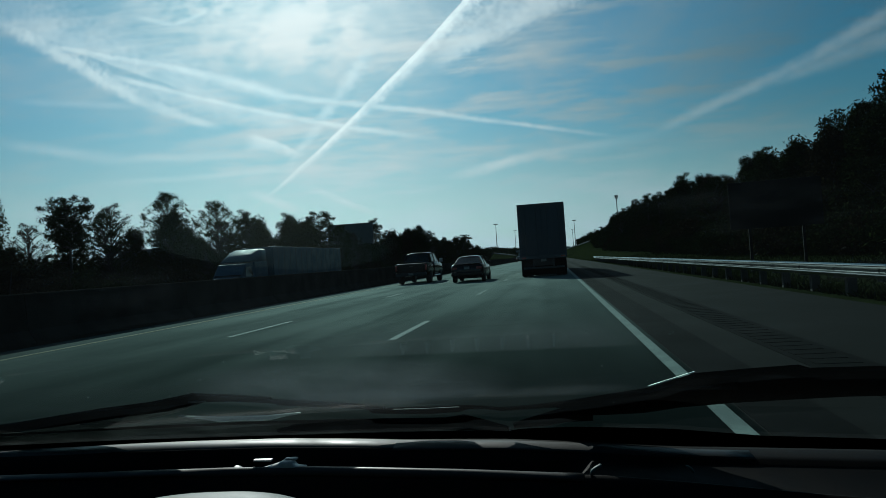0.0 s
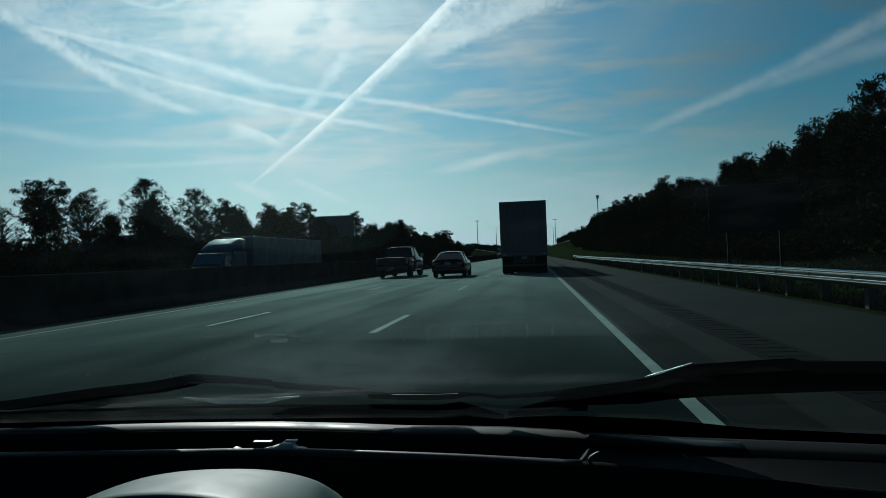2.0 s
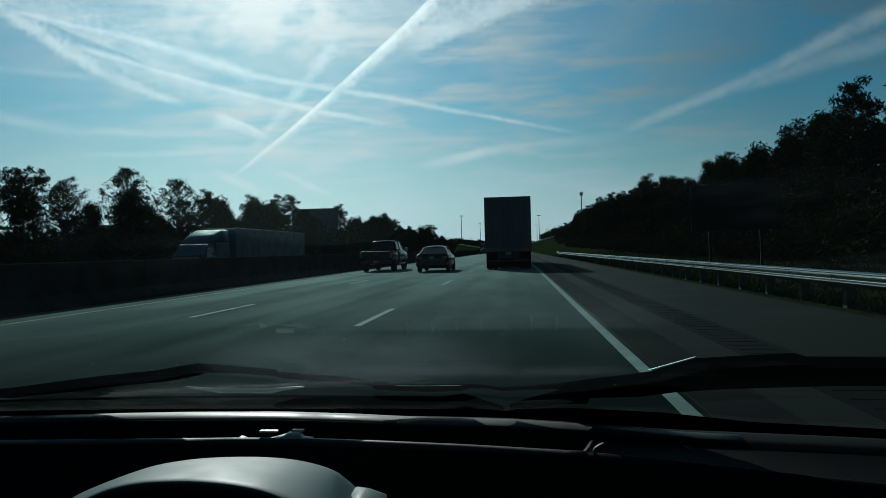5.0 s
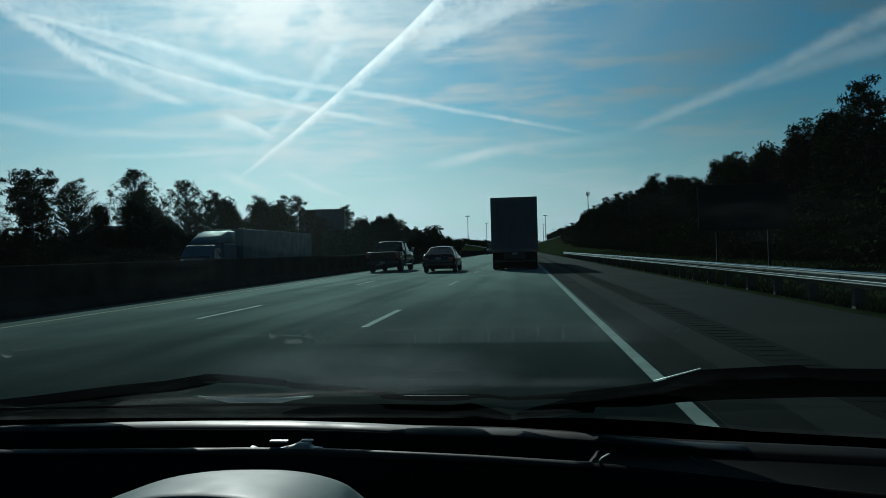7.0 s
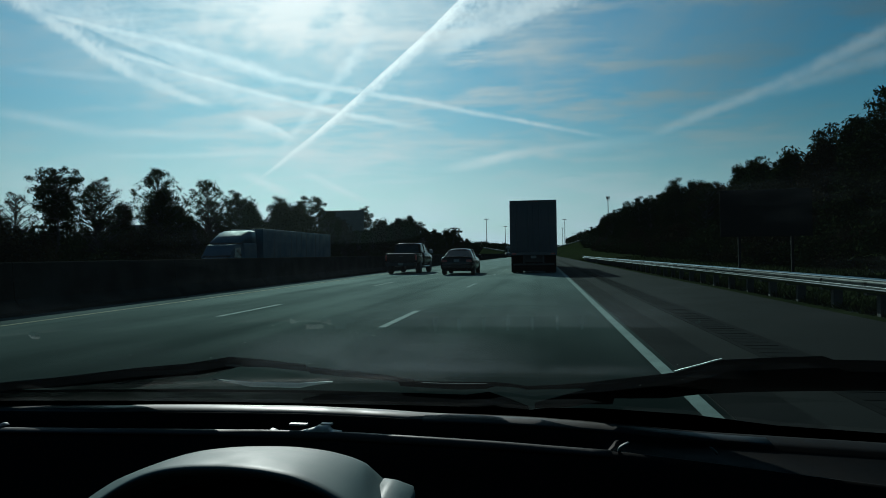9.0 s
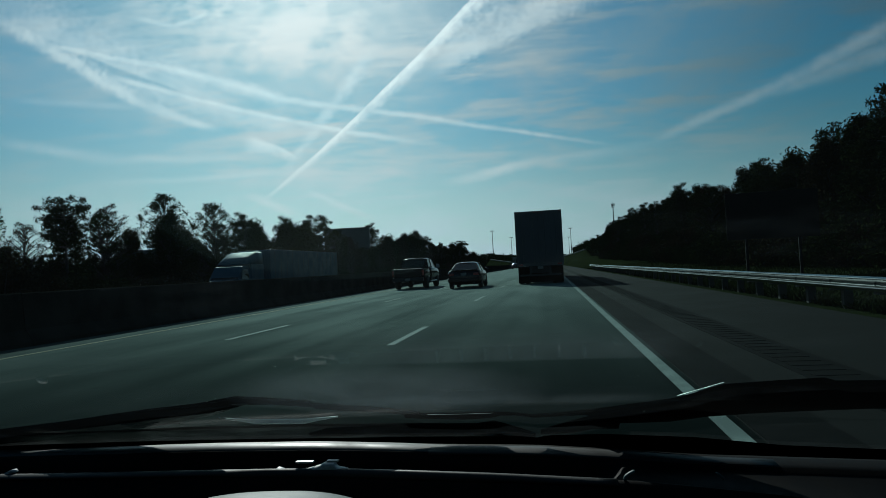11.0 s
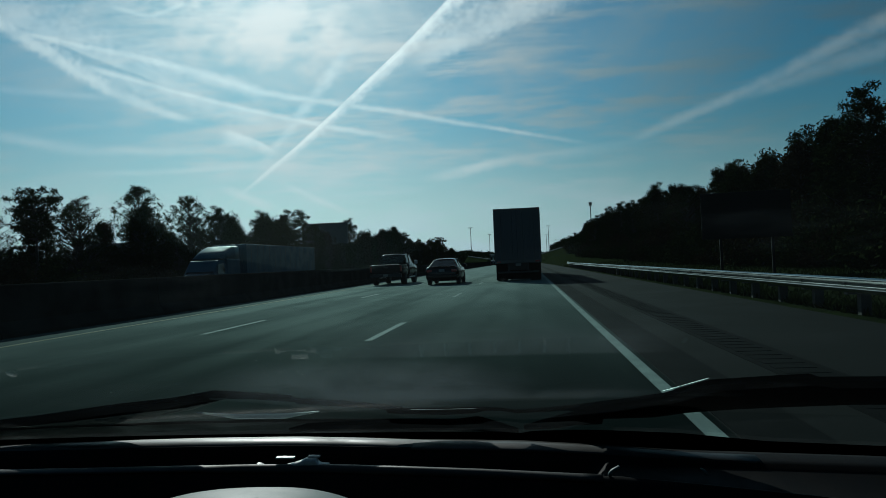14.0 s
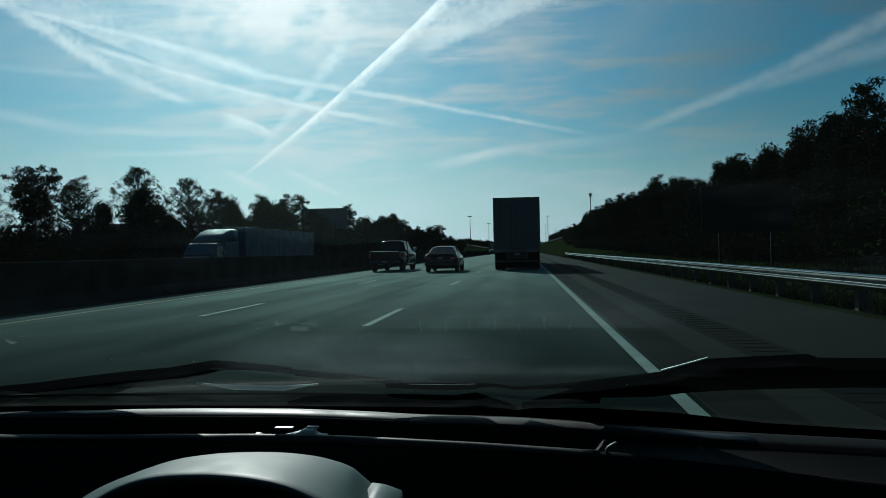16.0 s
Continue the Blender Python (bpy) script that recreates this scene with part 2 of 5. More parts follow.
def leaf_surface(name, base, dark, through_=0.025):
    """Foliage: leaf by leaf variation and a little light through the blade."""
    m = bpy.data.materials.new(name)
    m.use_nodes = True
    N = Nodes(m.node_tree)
    geo = N.node("ShaderNodeNewGeometry")
    col = N.mix(geo.outputs["Random Per Island"], rgb(dark), rgb(base))
    big = N.noise(N.node("ShaderNodeTexCoord").outputs["Object"], 0.5, 3)
    col = N.mix(1.0, col, N.mix(big, (0.7, 0.7, 0.7, 1), (1.3, 1.25, 1.1, 1)), "MULTIPLY")
    p = N.node("ShaderNodeBsdfPrincipled")
    N.put(col, p.inputs["Base Color"])
    p.inputs["Roughness"].default_value = 1.0
    p.inputs["Specular IOR Level"].default_value = 0.0
    t = N.node("ShaderNodeBsdfTranslucent")
    N.put(col, t.inputs["Color"])
    mixer = N.node("ShaderNodeMixShader")
    mixer.inputs[0].default_value = through_
    N.put(p.outputs[0], mixer.inputs[1]); N.put(t.outputs[0], mixer.inputs[2])
    N.put(mixer.outputs[0], N.node("ShaderNodeOutputMaterial").inputs[0])
    return m


def pane_glass(name, tint=(0.93, 0.97, 0.95), ior=1.5, dirt=0.0):
    """Thin glass: clear through, mirrored by Fresnel, with a film of dust and painted haze."""
    m = bpy.data.materials.new(name)
    m.use_nodes = True
    N = Nodes(m.node_tree)
    clear, gloss = N.node("ShaderNodeBsdfTransparent"), N.node("ShaderNodeBsdfGlossy")
    clear.inputs[0].default_value = rgb(tint)
    gloss.inputs["Roughness"].default_value = 0.02
    fr = N.node("ShaderNodeFresnel")
    fr.inputs[0].default_value = ior
    a = N.node("ShaderNodeMixShader")
    N.put(fr.outputs[0], a.inputs[0]); N.put(clear.outputs[0], a.inputs[1]); N.put(gloss.outputs[0], a.inputs[2])
    out = a.outputs[0]
    if dirt:
        vec = N.node("ShaderNodeTexCoord").outputs["Object"]
        film = N.node("ShaderNodeBsdfTranslucent")
        film.inputs[0].default_value = (0.42, 0.51, 0.545, 1)
        specks = N.ramp(N.noise(vec, 170.0, 2, 0.7), 0.70, 0.76, 0.0, 0.25)
        smear_haze = N.ramp(N.noise(N.stretch(vec, 1.0, 2.2, 2.2), 6.0, 6, 0.65), 0.50, 0.76, 0.0, 1.0)
        # a patch of road film and dried drops low in the middle of the screen
        at = N.node("ShaderNodeSeparateXYZ")
        N.put(vec, at.inputs[0])
        reach = N.math("ADD", N.math("POWER", N.math("ABSOLUTE", N.math("MULTIPLY_ADD", at.outputs[0], 4.6, 1.06)), 2.0),
                       N.math("POWER", N.math("ABSOLUTE", N.math("MULTIPLY_ADD", at.outputs[2], 20.0, -20.1)), 2.0))
        patch = N.math("MULTIPLY", N.ramp(reach, 1.3, 0.0), N.math("MULTIPLY", N.ramp(N.noise(vec, 240.0, 4, 0.75), 0.38, 0.64, 0.45, 1.0), N.ramp(N.noise(vec, 16.0, 3, 0.6), 0.34, 0.62, 0.65, 1.0)))
        # reach of a broad, faint painted haze higher up the screen
        wide_ = N.math("ADD", N.math("POWER", N.math("ABSOLUTE", N.math("MULTIPLY_ADD", at.outputs[0], 6.5, 1.35)), 2.0),
                       N.math("POWER", N.math("ABSOLUTE", N.math("MULTIPLY_ADD", at.outputs[2], 8.0, -8.96)), 2.0))
        # dash reflection painted as haze: sharp lower edge, thinning upwards, and a thin line lower down
        mottle = N.ramp(N.noise(N.stretch(vec, 1.0, 0.6, 0.6), 22.0, 5, 0.6), 0.30, 0.66, 0.55, 1.0)
        across = N.math("MULTIPLY", N.ramp(at.outputs[0], -0.34, -0.12), N.ramp(at.outputs[0], 0.17, 0.08))
        edge = N.math("MULTIPLY", N.ramp(at.outputs[2], 1.0525, 1.0575), N.ramp(at.outputs[2], 1.115, 1.058))
        line = N.math("MULTIPLY", N.ramp(at.outputs[2], 0.972, 0.980), N.ramp(at.outputs[2], 0.998, 0.984))
        dash_haze = N.math("MULTIPLY", N.math("MULTIPLY", across, mottle), N.math("MULTIPLY_ADD", line, 0.7, edge))
        smear_haze = N.math("MULTIPLY_ADD", dash_haze, 4.2, smear_haze)
        # painted haze that thickens towards the wipers' rest and brightens the road behind
        foot = N.math("MULTIPLY", N.ramp(at.outputs[2], 1.06, 0.97), N.math("MULTIPLY", N.ramp(at.outputs[0], -0.80, -0.45), N.ramp(at.outputs[0], 0.22, 0.06)))
        smear_haze = N.math("MULTIPLY_ADD", N.math("MULTIPLY", foot, mottle), 0.5, smear_haze)
        smear_haze = N.math("MULTIPLY_ADD", N.ramp(wide_, 1.3, 0.0), 0.35, N.math("MULTIPLY_ADD", patch, 10.0, smear_haze))
        b = N.node("ShaderNodeMixShader")
        N.put(N.math("MULTIPLY", N.math("ADD", N.math("MULTIPLY_ADD", smear_haze, 0.010, 0.0030), N.math("MULTIPLY", specks, 0.12)), dirt), b.inputs[0])
        N.put(out, b.inputs[1]); N.put(film.outputs[0], b.inputs[2])
        out = b.outputs[0]
    N.put(out, N.node("ShaderNodeOutputMaterial").inputs[0])
    return m


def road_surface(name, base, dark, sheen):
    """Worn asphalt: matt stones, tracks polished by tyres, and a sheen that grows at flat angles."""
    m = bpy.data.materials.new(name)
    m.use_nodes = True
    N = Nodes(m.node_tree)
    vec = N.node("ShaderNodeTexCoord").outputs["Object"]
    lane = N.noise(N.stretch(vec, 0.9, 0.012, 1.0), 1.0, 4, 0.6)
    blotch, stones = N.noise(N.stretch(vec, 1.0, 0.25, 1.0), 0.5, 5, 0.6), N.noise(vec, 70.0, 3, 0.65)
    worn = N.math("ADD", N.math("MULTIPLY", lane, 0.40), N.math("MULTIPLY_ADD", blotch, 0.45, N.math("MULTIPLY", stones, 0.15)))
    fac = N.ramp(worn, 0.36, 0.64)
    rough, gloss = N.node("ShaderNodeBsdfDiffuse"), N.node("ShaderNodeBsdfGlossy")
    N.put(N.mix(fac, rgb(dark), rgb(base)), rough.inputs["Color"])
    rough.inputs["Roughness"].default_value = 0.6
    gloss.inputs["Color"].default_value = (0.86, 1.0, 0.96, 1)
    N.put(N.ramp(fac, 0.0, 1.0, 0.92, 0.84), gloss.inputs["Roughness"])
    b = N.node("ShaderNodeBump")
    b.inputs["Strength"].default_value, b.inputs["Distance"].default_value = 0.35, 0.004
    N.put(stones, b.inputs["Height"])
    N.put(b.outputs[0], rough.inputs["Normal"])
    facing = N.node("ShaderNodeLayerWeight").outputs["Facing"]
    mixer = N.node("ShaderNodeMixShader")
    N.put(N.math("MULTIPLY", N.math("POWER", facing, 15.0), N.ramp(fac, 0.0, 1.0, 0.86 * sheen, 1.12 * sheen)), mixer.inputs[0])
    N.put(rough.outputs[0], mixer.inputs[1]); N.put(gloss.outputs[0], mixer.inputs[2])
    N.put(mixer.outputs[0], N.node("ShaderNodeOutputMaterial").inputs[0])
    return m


def lamp_lens(name, col):
    return surface(name, col, tuple(0.7 * c for c in col), rough=0.15, scale=20, grain=150, bump=0.05, coat=0.6)


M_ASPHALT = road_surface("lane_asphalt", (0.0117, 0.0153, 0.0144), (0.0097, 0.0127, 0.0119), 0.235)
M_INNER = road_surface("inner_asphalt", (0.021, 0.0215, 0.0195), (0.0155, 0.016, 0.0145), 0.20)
M_SHOULDER = surface("shoulder_asphalt", (0.0140, 0.0140, 0.0134), (0.0105, 0.0105, 0.010), spec=0.03, rough=0.9, scale=0.6, grain=60.0, bump=0.5, rough_var=0.08, deep=0.006)
M_SEAM = surface("dark_asphalt", (0.0075, 0.0078, 0.0078), (0.0055, 0.0058, 0.0058), spec=0.02, rough=0.9, scale=1.0, grain=70.0, bump=0.4, rough_var=0.08, deep=0.006)
M_WHITE = surface("road_paint_white", (0.235, 0.28, 0.26), (0.13, 0.155, 0.145), spec=0.05, rough=0.8, scale=3.0, grain=40.0, bump=0.2, deep=0.003)
M_YELLOW = surface("road_paint_yellow", (0.23, 0.212, 0.145), (0.14, 0.128, 0.09), spec=0.05, rough=0.8, scale=3.0, grain=40.0, bump=0.2, deep=0.003)
# barrier concrete far darker than real: the face's shade is in the colour
M_CONCRETE_SHADED = surface("barrier_concrete_shaded", (0.0384, 0.0344, 0.0288), (0.0208, 0.01872, 0.016), rough=0.95, spec=0.0, scale=1.3, grain=30.0, bump=0.35, vary=0.12)
M_GRASS = surface("verge_grass", (0.022, 0.0285, 0.012), (0.013, 0.017, 0.008), rough=0.95, scale=0.7, grain=14.0, bump=0.9, deep=0.08, spec=0.0)
M_BLADE = leaf_surface("grass_blade", (0.018, 0.024, 0.009), (0.010, 0.014, 0.006), 0.2)
M_GALV = surface("galvanised_steel", (0.034, 0.038, 0.037), (0.028, 0.031, 0.030), rough=0.22, metal=0.15, spec=0.9, scale=3.0, grain=50.0, bump=0.0, rough_var=0.02, vary=0.03)
M_POST = surface("weathered_timber", (0.045, 0.038, 0.03), (0.025, 0.021, 0.017), rough=0.85, scale=8.0, grain=60.0, bump=0.4, along=(1, 1, 0.15), vary=0.25)
M_BARK = surface("bark", (0.030, 0.024, 0.019), (0.014, 0.011, 0.009), rough=0.95, scale=3.0, grain=22.0, bump=0.9, along=(1, 1, 0.3), deep=0.03)
M_LEAF = leaf_surface("broad_leaves", (0.031, 0.038, 0.015), (0.018, 0.023, 0.010))
M_LEAF_DRY = leaf_surface("autumn_leaves", (0.040, 0.031, 0.018), (0.022, 0.019, 0.012))
M_NEEDLE = leaf_surface("pine_needles", (0.026, 0.034, 0.015), (0.016, 0.021, 0.011))
M_WOOD_FAR = leaf_surface("far_foliage", (0.033, 0.0405, 0.0195), (0.018, 0.024, 0.012))
M_DASH = surface("dash_plastic", (0.0072, 0.0078, 0.0075), (0.0055, 0.0060, 0.0058), rough=0.6, scale=30.0, grain=900.0, bump=0.25, rough_var=0.06, deep=0.0006, spec=0.05)
# lighter greys that paint highlights along the dash edges
M_EDGE_SHINE = surface("edge_highlight_grey", (0.019, 0.0225, 0.0222), (0.011, 0.013, 0.0128), rough=0.55, spec=0.2, scale=12.0, grain=700.0, bump=0.15, deep=0.0005)
M_STRIP_SHINE = surface("strip_highlight_grey", (0.050, 0.060, 0.058), (0.036, 0.043, 0.042), rough=0.5, spec=0.25, scale=12.0, grain=700.0, bump=0.1, deep=0.0005)
M_STAIN = surface("cowl_grey", (0.012, 0.014, 0.0135), (0.007, 0.008, 0.008), rough=0.8, spec=0.1, scale=14.0, grain=160.0, bump=0.3, deep=0.002)
M_HOOD = surface("hood_plastic", (0.062, 0.112, 0.108), (0.048, 0.088, 0.085), rough=0.55, spec=0.28, scale=25.0, grain=900.0, bump=0.2, rough_var=0.05, deep=0.0005)
M_SLOT = surface("vent_black", (0.008, 0.008, 0.008), (0.005, 0.005, 0.005), rough=0.9, scale=30.0, grain=400.0, bump=0.1, deep=0.0005, spec=0.1)
M_FRIT = surface("frit_black", (0.006, 0.006, 0.006), (0.004, 0.004, 0.004), rough=0.7, scale=30.0, grain=300.0, bump=0.0, spec=0.1)
M_RUBBER = surface("black_rubber", (0.0035, 0.0037, 0.0037), (0.0025, 0.0027, 0.0027), rough=0.85, scale=30.0, grain=300.0, bump=0.2, deep=0.0008, spec=0.0)
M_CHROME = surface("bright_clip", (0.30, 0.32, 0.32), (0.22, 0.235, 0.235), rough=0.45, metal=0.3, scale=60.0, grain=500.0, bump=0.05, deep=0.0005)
M_LINER = surface("roof_lining", (0.03, 0.03, 0.03), (0.02, 0.02, 0.02), rough=0.95, scale=20.0, grain=400.0, bump=0.2, deep=0.001)
M_WINDSHIELD = pane_glass("windshield_glass", (0.70, 0.94, 0.90), 1.29, dirt=1.0)
M_CARGLASS = pane_glass("car_glass", (0.17, 0.24, 0.26), 1.40)
M_TYRE = surface("tyre_rubber", (0.018, 0.018, 0.018), (0.011, 0.011, 0.011), rough=0.85, scale=9.0, grain=80.0, bump=0.3)
M_RIM = surface("alloy_rim", (0.45, 0.46, 0.47), (0.3, 0.31, 0.32), rough=0.35, metal=0.9, scale=12.0, grain=90.0, bump=0.05)
M_SEDAN = surface("dark_car_paint", (0.0055, 0.0062, 0.0075), (0.0042, 0.0048, 0.0056), rough=0.20, metal=0.0, scale=2.0, grain=120.0, bump=0.02, coat=0.05, rough_var=0.05, spec=0.22)
M_PICKUP = surface("black_truck_paint", (0.006, 0.0063, 0.0072), (0.0045, 0.005, 0.0055), rough=0.22, metal=0.0, scale=2.0, grain=120.0, bump=0.02, coat=0.0, rough_var=0.05, spec=0.16)
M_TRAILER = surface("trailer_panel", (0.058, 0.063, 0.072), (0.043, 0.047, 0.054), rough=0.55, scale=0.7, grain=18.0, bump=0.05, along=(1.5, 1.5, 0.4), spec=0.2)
M_TRAILER_FRAME = surface("trailer_frame", (0.07, 0.073, 0.078), (0.04, 0.042, 0.045), rough=0.6, metal=0.2, scale=3.0, grain=40.0, bump=0.1)
M_STEEL_DARK = surface("dark_steel", (0.05, 0.05, 0.052), (0.025, 0.025, 0.026), rough=0.6, metal=0.6, scale=4.0, grain=60.0, bump=0.2)
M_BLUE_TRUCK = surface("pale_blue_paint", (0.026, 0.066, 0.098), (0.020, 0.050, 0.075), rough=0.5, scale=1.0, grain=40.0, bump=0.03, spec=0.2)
M_TAIL = lamp_lens("tail_lens", (0.22, 0.012, 0.012))
M_CLEAR = lamp_lens("clear_lens", (0.6, 0.62, 0.62))
M_PLATE = surface("number_plate", (0.16, 0.16, 0.155), (0.12, 0.12, 0.118), rough=0.5, scale=20.0, grain=90.0, bump=0.05)
M_BOARD = surface("sign_back", (0.10, 0.10, 0.10), (0.06, 0.06, 0.06), rough=0.8, scale=1.5, grain=20.0, bump=0.1)
M_WIRE = surface("wire", (0.05, 0.05, 0.05), (0.03, 0.03, 0.03), rough=0.6, scale=3.0, grain=30.0, bump=0.0)
M_BRIDGE = surface("bridge_concrete", (0.30, 0.29, 0.27), (0.2, 0.195, 0.185), rough=0.9, scale=0.4, grain=8.0, bump=0.2)
M_SLIP = surface("slip_road_concrete", (0.13, 0.128, 0.12), (0.09, 0.088, 0.084), rough=0.9, scale=0.4, grain=8.0, bump=0.2, spec=0.1)
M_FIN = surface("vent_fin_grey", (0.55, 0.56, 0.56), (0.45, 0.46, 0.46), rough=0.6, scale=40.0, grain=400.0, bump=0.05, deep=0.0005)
# grey for the painted glints on the wipers
M_GLINT = surface("wiper_glint", (0.030, 0.031, 0.031), (0.020, 0.021, 0.021), rough=0.6, scale=40.0, grain=300.0, bump=0.05, deep=0.0005)
M_SPECK = leaf_surface("dust_speck", (0.42, 0.44, 0.43), (0.10, 0.10, 0.10), 0.6)
M_STAKE = surface("dark_stake", (0.012, 0.012, 0.012), (0.007, 0.007, 0.007), rough=0.8, scale=20.0, grain=90.0, bump=0.1, spec=0.1)


# ---- mesh helpers ----
def link(name, bm, material, parent=None, smooth=False):
    me = bpy.data.meshes.new(name)
    bm.to_mesh(me)
    bm.free()
    me.materials.append(material)
    if smooth:
        me.shade_smooth()
    ob = new(name, me)
    ob.parent = parent
    return ob


def part(name, bm, material, parent, label="", smooth=False):
    ob = link(name, bm, material, parent, smooth)
    return tagged(ob, label=label)


def thing(name, x=0, y=0, z=0, turn=0, **tags):
    ob = new(name)
    ob.matrix_basis = pose(x, y, z, 0, 0, turn)
    return tagged(ob, **tags)


def box(x0, x1, y0, y1, z0, z1, bevel=0.0, bm=None):
    bm = bm or bmesh.new()
    m = Matrix.Translation(((x0 + x1) / 2, (y0 + y1) / 2, (z0 + z1) / 2)) @ Matrix.Diagonal((x1 - x0, y1 - y0, z1 - z0, 1))
    made = bmesh.ops.create_cube(bm, size=1, matrix=m)["verts"]
    if bevel:
        edges = list({e for vert in made for e in vert.link_edges})
        bmesh.ops.bevel(bm, geom=edges, offset=bevel, segments=2, affect="EDGES", profile=0.6)
    return bm


def rod(p0, p1, r0, r1=None, n=10, bm=None, caps=True):
    bm = bm or bmesh.new()
    p0, p1 = Vector(p0), Vector(p1)
    q = (p1 - p0).to_track_quat("Z", "Y").to_matrix().to_4x4()
    m = Matrix.Translation((p0 + p1) / 2) @ q
    bmesh.ops.create_cone(bm, cap_ends=caps, segments=n, radius1=r0, radius2=r0 if r1 is None else r1, depth=(p1 - p0).length, matrix=m)
    return bm


def loft(rings, bm=None, closed=True, caps=True):
    """Skin over rings of equally many points."""
    bm = bm or bmesh.new()
    vs = [[bm.verts.new(p) for p in ring] for ring in rings]
    n = len(vs[0])
    for a, b in zip(vs, vs[1:]):
        for i in range(n if closed else n - 1):
            j = (i + 1) % n
            bm.faces.new((a[i], a[j], b[j], b[i]))
    if caps and closed:
        bm.faces.new(vs[0][::-1]); bm.faces.new(vs[-1])
    bmesh.ops.recalc_face_normals(bm, faces=bm.faces)
    return bm


def ribbon(pts, wide, thick, bm=None):
    """Flat bar along a line of points: wide across z, thick across y."""
    rings = []
    for k, p in enumerate(pts):
        w = wide[k] if isinstance(wide, (list, tuple)) else wide
        x, y, z = p
        rings.append([(x, y - thick, z - w * 0.8), (x, y, z - w), (x, y + thick, z - w * 0.8), (x, y + thick, z - 0.2 * w), (x, y, z), (x, y - thick, z - 0.2 * w)])
    return loft(rings, bm)


def lathe(profile, n=28, axis="x", bm=None, centre=(0, 0, 0)):
    """Turned shape: profile of (along the axis, radius)."""
    rings = []
    for a, r in profile:
        ring = []
        for k in range(n):
            c, s = math.cos(2 * math.pi * k / n) * r, math.sin(2 * math.pi * k / n) * r
            p = (a, c, s) if axis == "x" else (c, a, s) if axis == "y" else (c, s, a)
            ring.append(tuple(i + j for i, j in zip(p, centre)))
        rings.append(ring)
    return loft(rings, bm)


def quads_mesh(name, corners, material, parent=None):
    """Many loose leaves from an array (n, corners, 3)."""
    n, k = corners.shape[:2]
    me = bpy.data.meshes.new(name)
    me.from_pydata(corners.reshape(-1, 3).tolist(), [], np.arange(k * n).reshape(n, k).tolist())
    me.materials.append(material)
    ob = new(name, me)
    ob.parent = parent
    return ob


# ---- the large structure ----
FOG, LANE = 1.14, 3.66                  # right edge line, lane width
YEL = FOG - 3 * LANE + 0.55             # left edge line
WALL_X, WALL_H = -10.55, 1.10           # face and height of the median barrier
EDGE = 5.25                             # outer edge of the shoulder
FAR_Y = 3800.0


def land(x, y):
    """Height of the ground: a shallow ditch and rising verge, lower far carriageway."""
    if x > EDGE:
        d = x - EDGE
        z = -0.06 - 0.30 * math.exp(-((d - 4.0) / 2.2) ** 2) + 0.012 * min(d, 60)
        z += min(1.0, max(0.0, (x - 6.5) / 9.0)) * min(3.2, 0.012 * max(0.0, y - 70)) * (1.0 if x < 120 else 0.3)
        return z + 0.10 * noise.noise((x * 0.15, y * 0.08, 0)) * min(1, d / 4)
    if x < WALL_X - 0.5:
        d = WALL_X - 0.5 - x
        return max(-0.9, -0.3 - 0.12 * d) + (0.02 * min(60, max(0, d - 20)))
    return -0.25


xs = [-3500, -1500, -600, -250, -120, -80, -60, -50, -44, -40, -36, -32, -28, -22, -16, -12, -11.1, -11.0, -6, 0, 5.0, 5.24, 5.26, 5.8, 6.5, 7.5, 8.5, 9.5, 10.5, 12, 14, 16, 18, 21, 25, 30, 40, 60, 90, 150, 300, 700, 1600, 3500]
ys = [-300, -100, -40, -15] + [i * 4.0 for i in range(0, 60)] + [245 + 15 * i for i in range(40)] + [900, 1200, 1800, 2600, FAR_Y]
bm = bmesh.new()
grid = [[bm.verts.new((x, y, land(x, y))) for x in xs] for y in ys]
for a, b in zip(grid, grid[1:]):
    for i in range(len(xs) - 1):
        bm.faces.new((a[i], a[i + 1], b[i + 1], b[i]))
tagged(link("ground", bm, M_GRASS, smooth=True), "mown green grass verge and open ground beside the motorway", "grass", kind="structure")


def slab(name, x0, x1, z, material, y0=-60.0, y1=1400.0, step=20.0, parent=None, thick=0.3):
    bm = bmesh.new()
    rings, y = [], y0
    while y <= y1 + 0.1:
        rings.append([(x0, y, z - thick), (x1, y, z - thick), (x1, y, z), (x0, y, z)])
        y += step
    return link(name, loft(rings, bm), material, parent)


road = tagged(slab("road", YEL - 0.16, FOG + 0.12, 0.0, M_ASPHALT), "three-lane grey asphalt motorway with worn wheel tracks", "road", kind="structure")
shoulder = tagged(slab("shoulder", FOG + 0.12, EDGE, -0.004, M_SHOULDER), "paved dark asphalt hard shoulder beside the guard rail", "road shoulder", kind="structure")
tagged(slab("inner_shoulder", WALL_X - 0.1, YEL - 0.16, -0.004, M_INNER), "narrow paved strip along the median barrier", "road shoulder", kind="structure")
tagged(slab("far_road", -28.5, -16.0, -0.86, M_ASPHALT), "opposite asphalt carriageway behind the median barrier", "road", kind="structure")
part("dark_strip", box(FOG + 0.14, FOG + 0.66, -60, 900, -0.05, 0.0), M_SEAM, shoulder, "darker asphalt strip")
part("dark_strip", box(FOG + 1.15, FOG + 1.72, -60, 900, -0.05, 0.0), M_SEAM, shoulder, "darker asphalt strip")


def strip_mark(name, x, wide, y0, y1, material, parent):
    return part(name, box(x - wide / 2, x + wide / 2, y0, y1, -0.02, 0.004), material, parent)


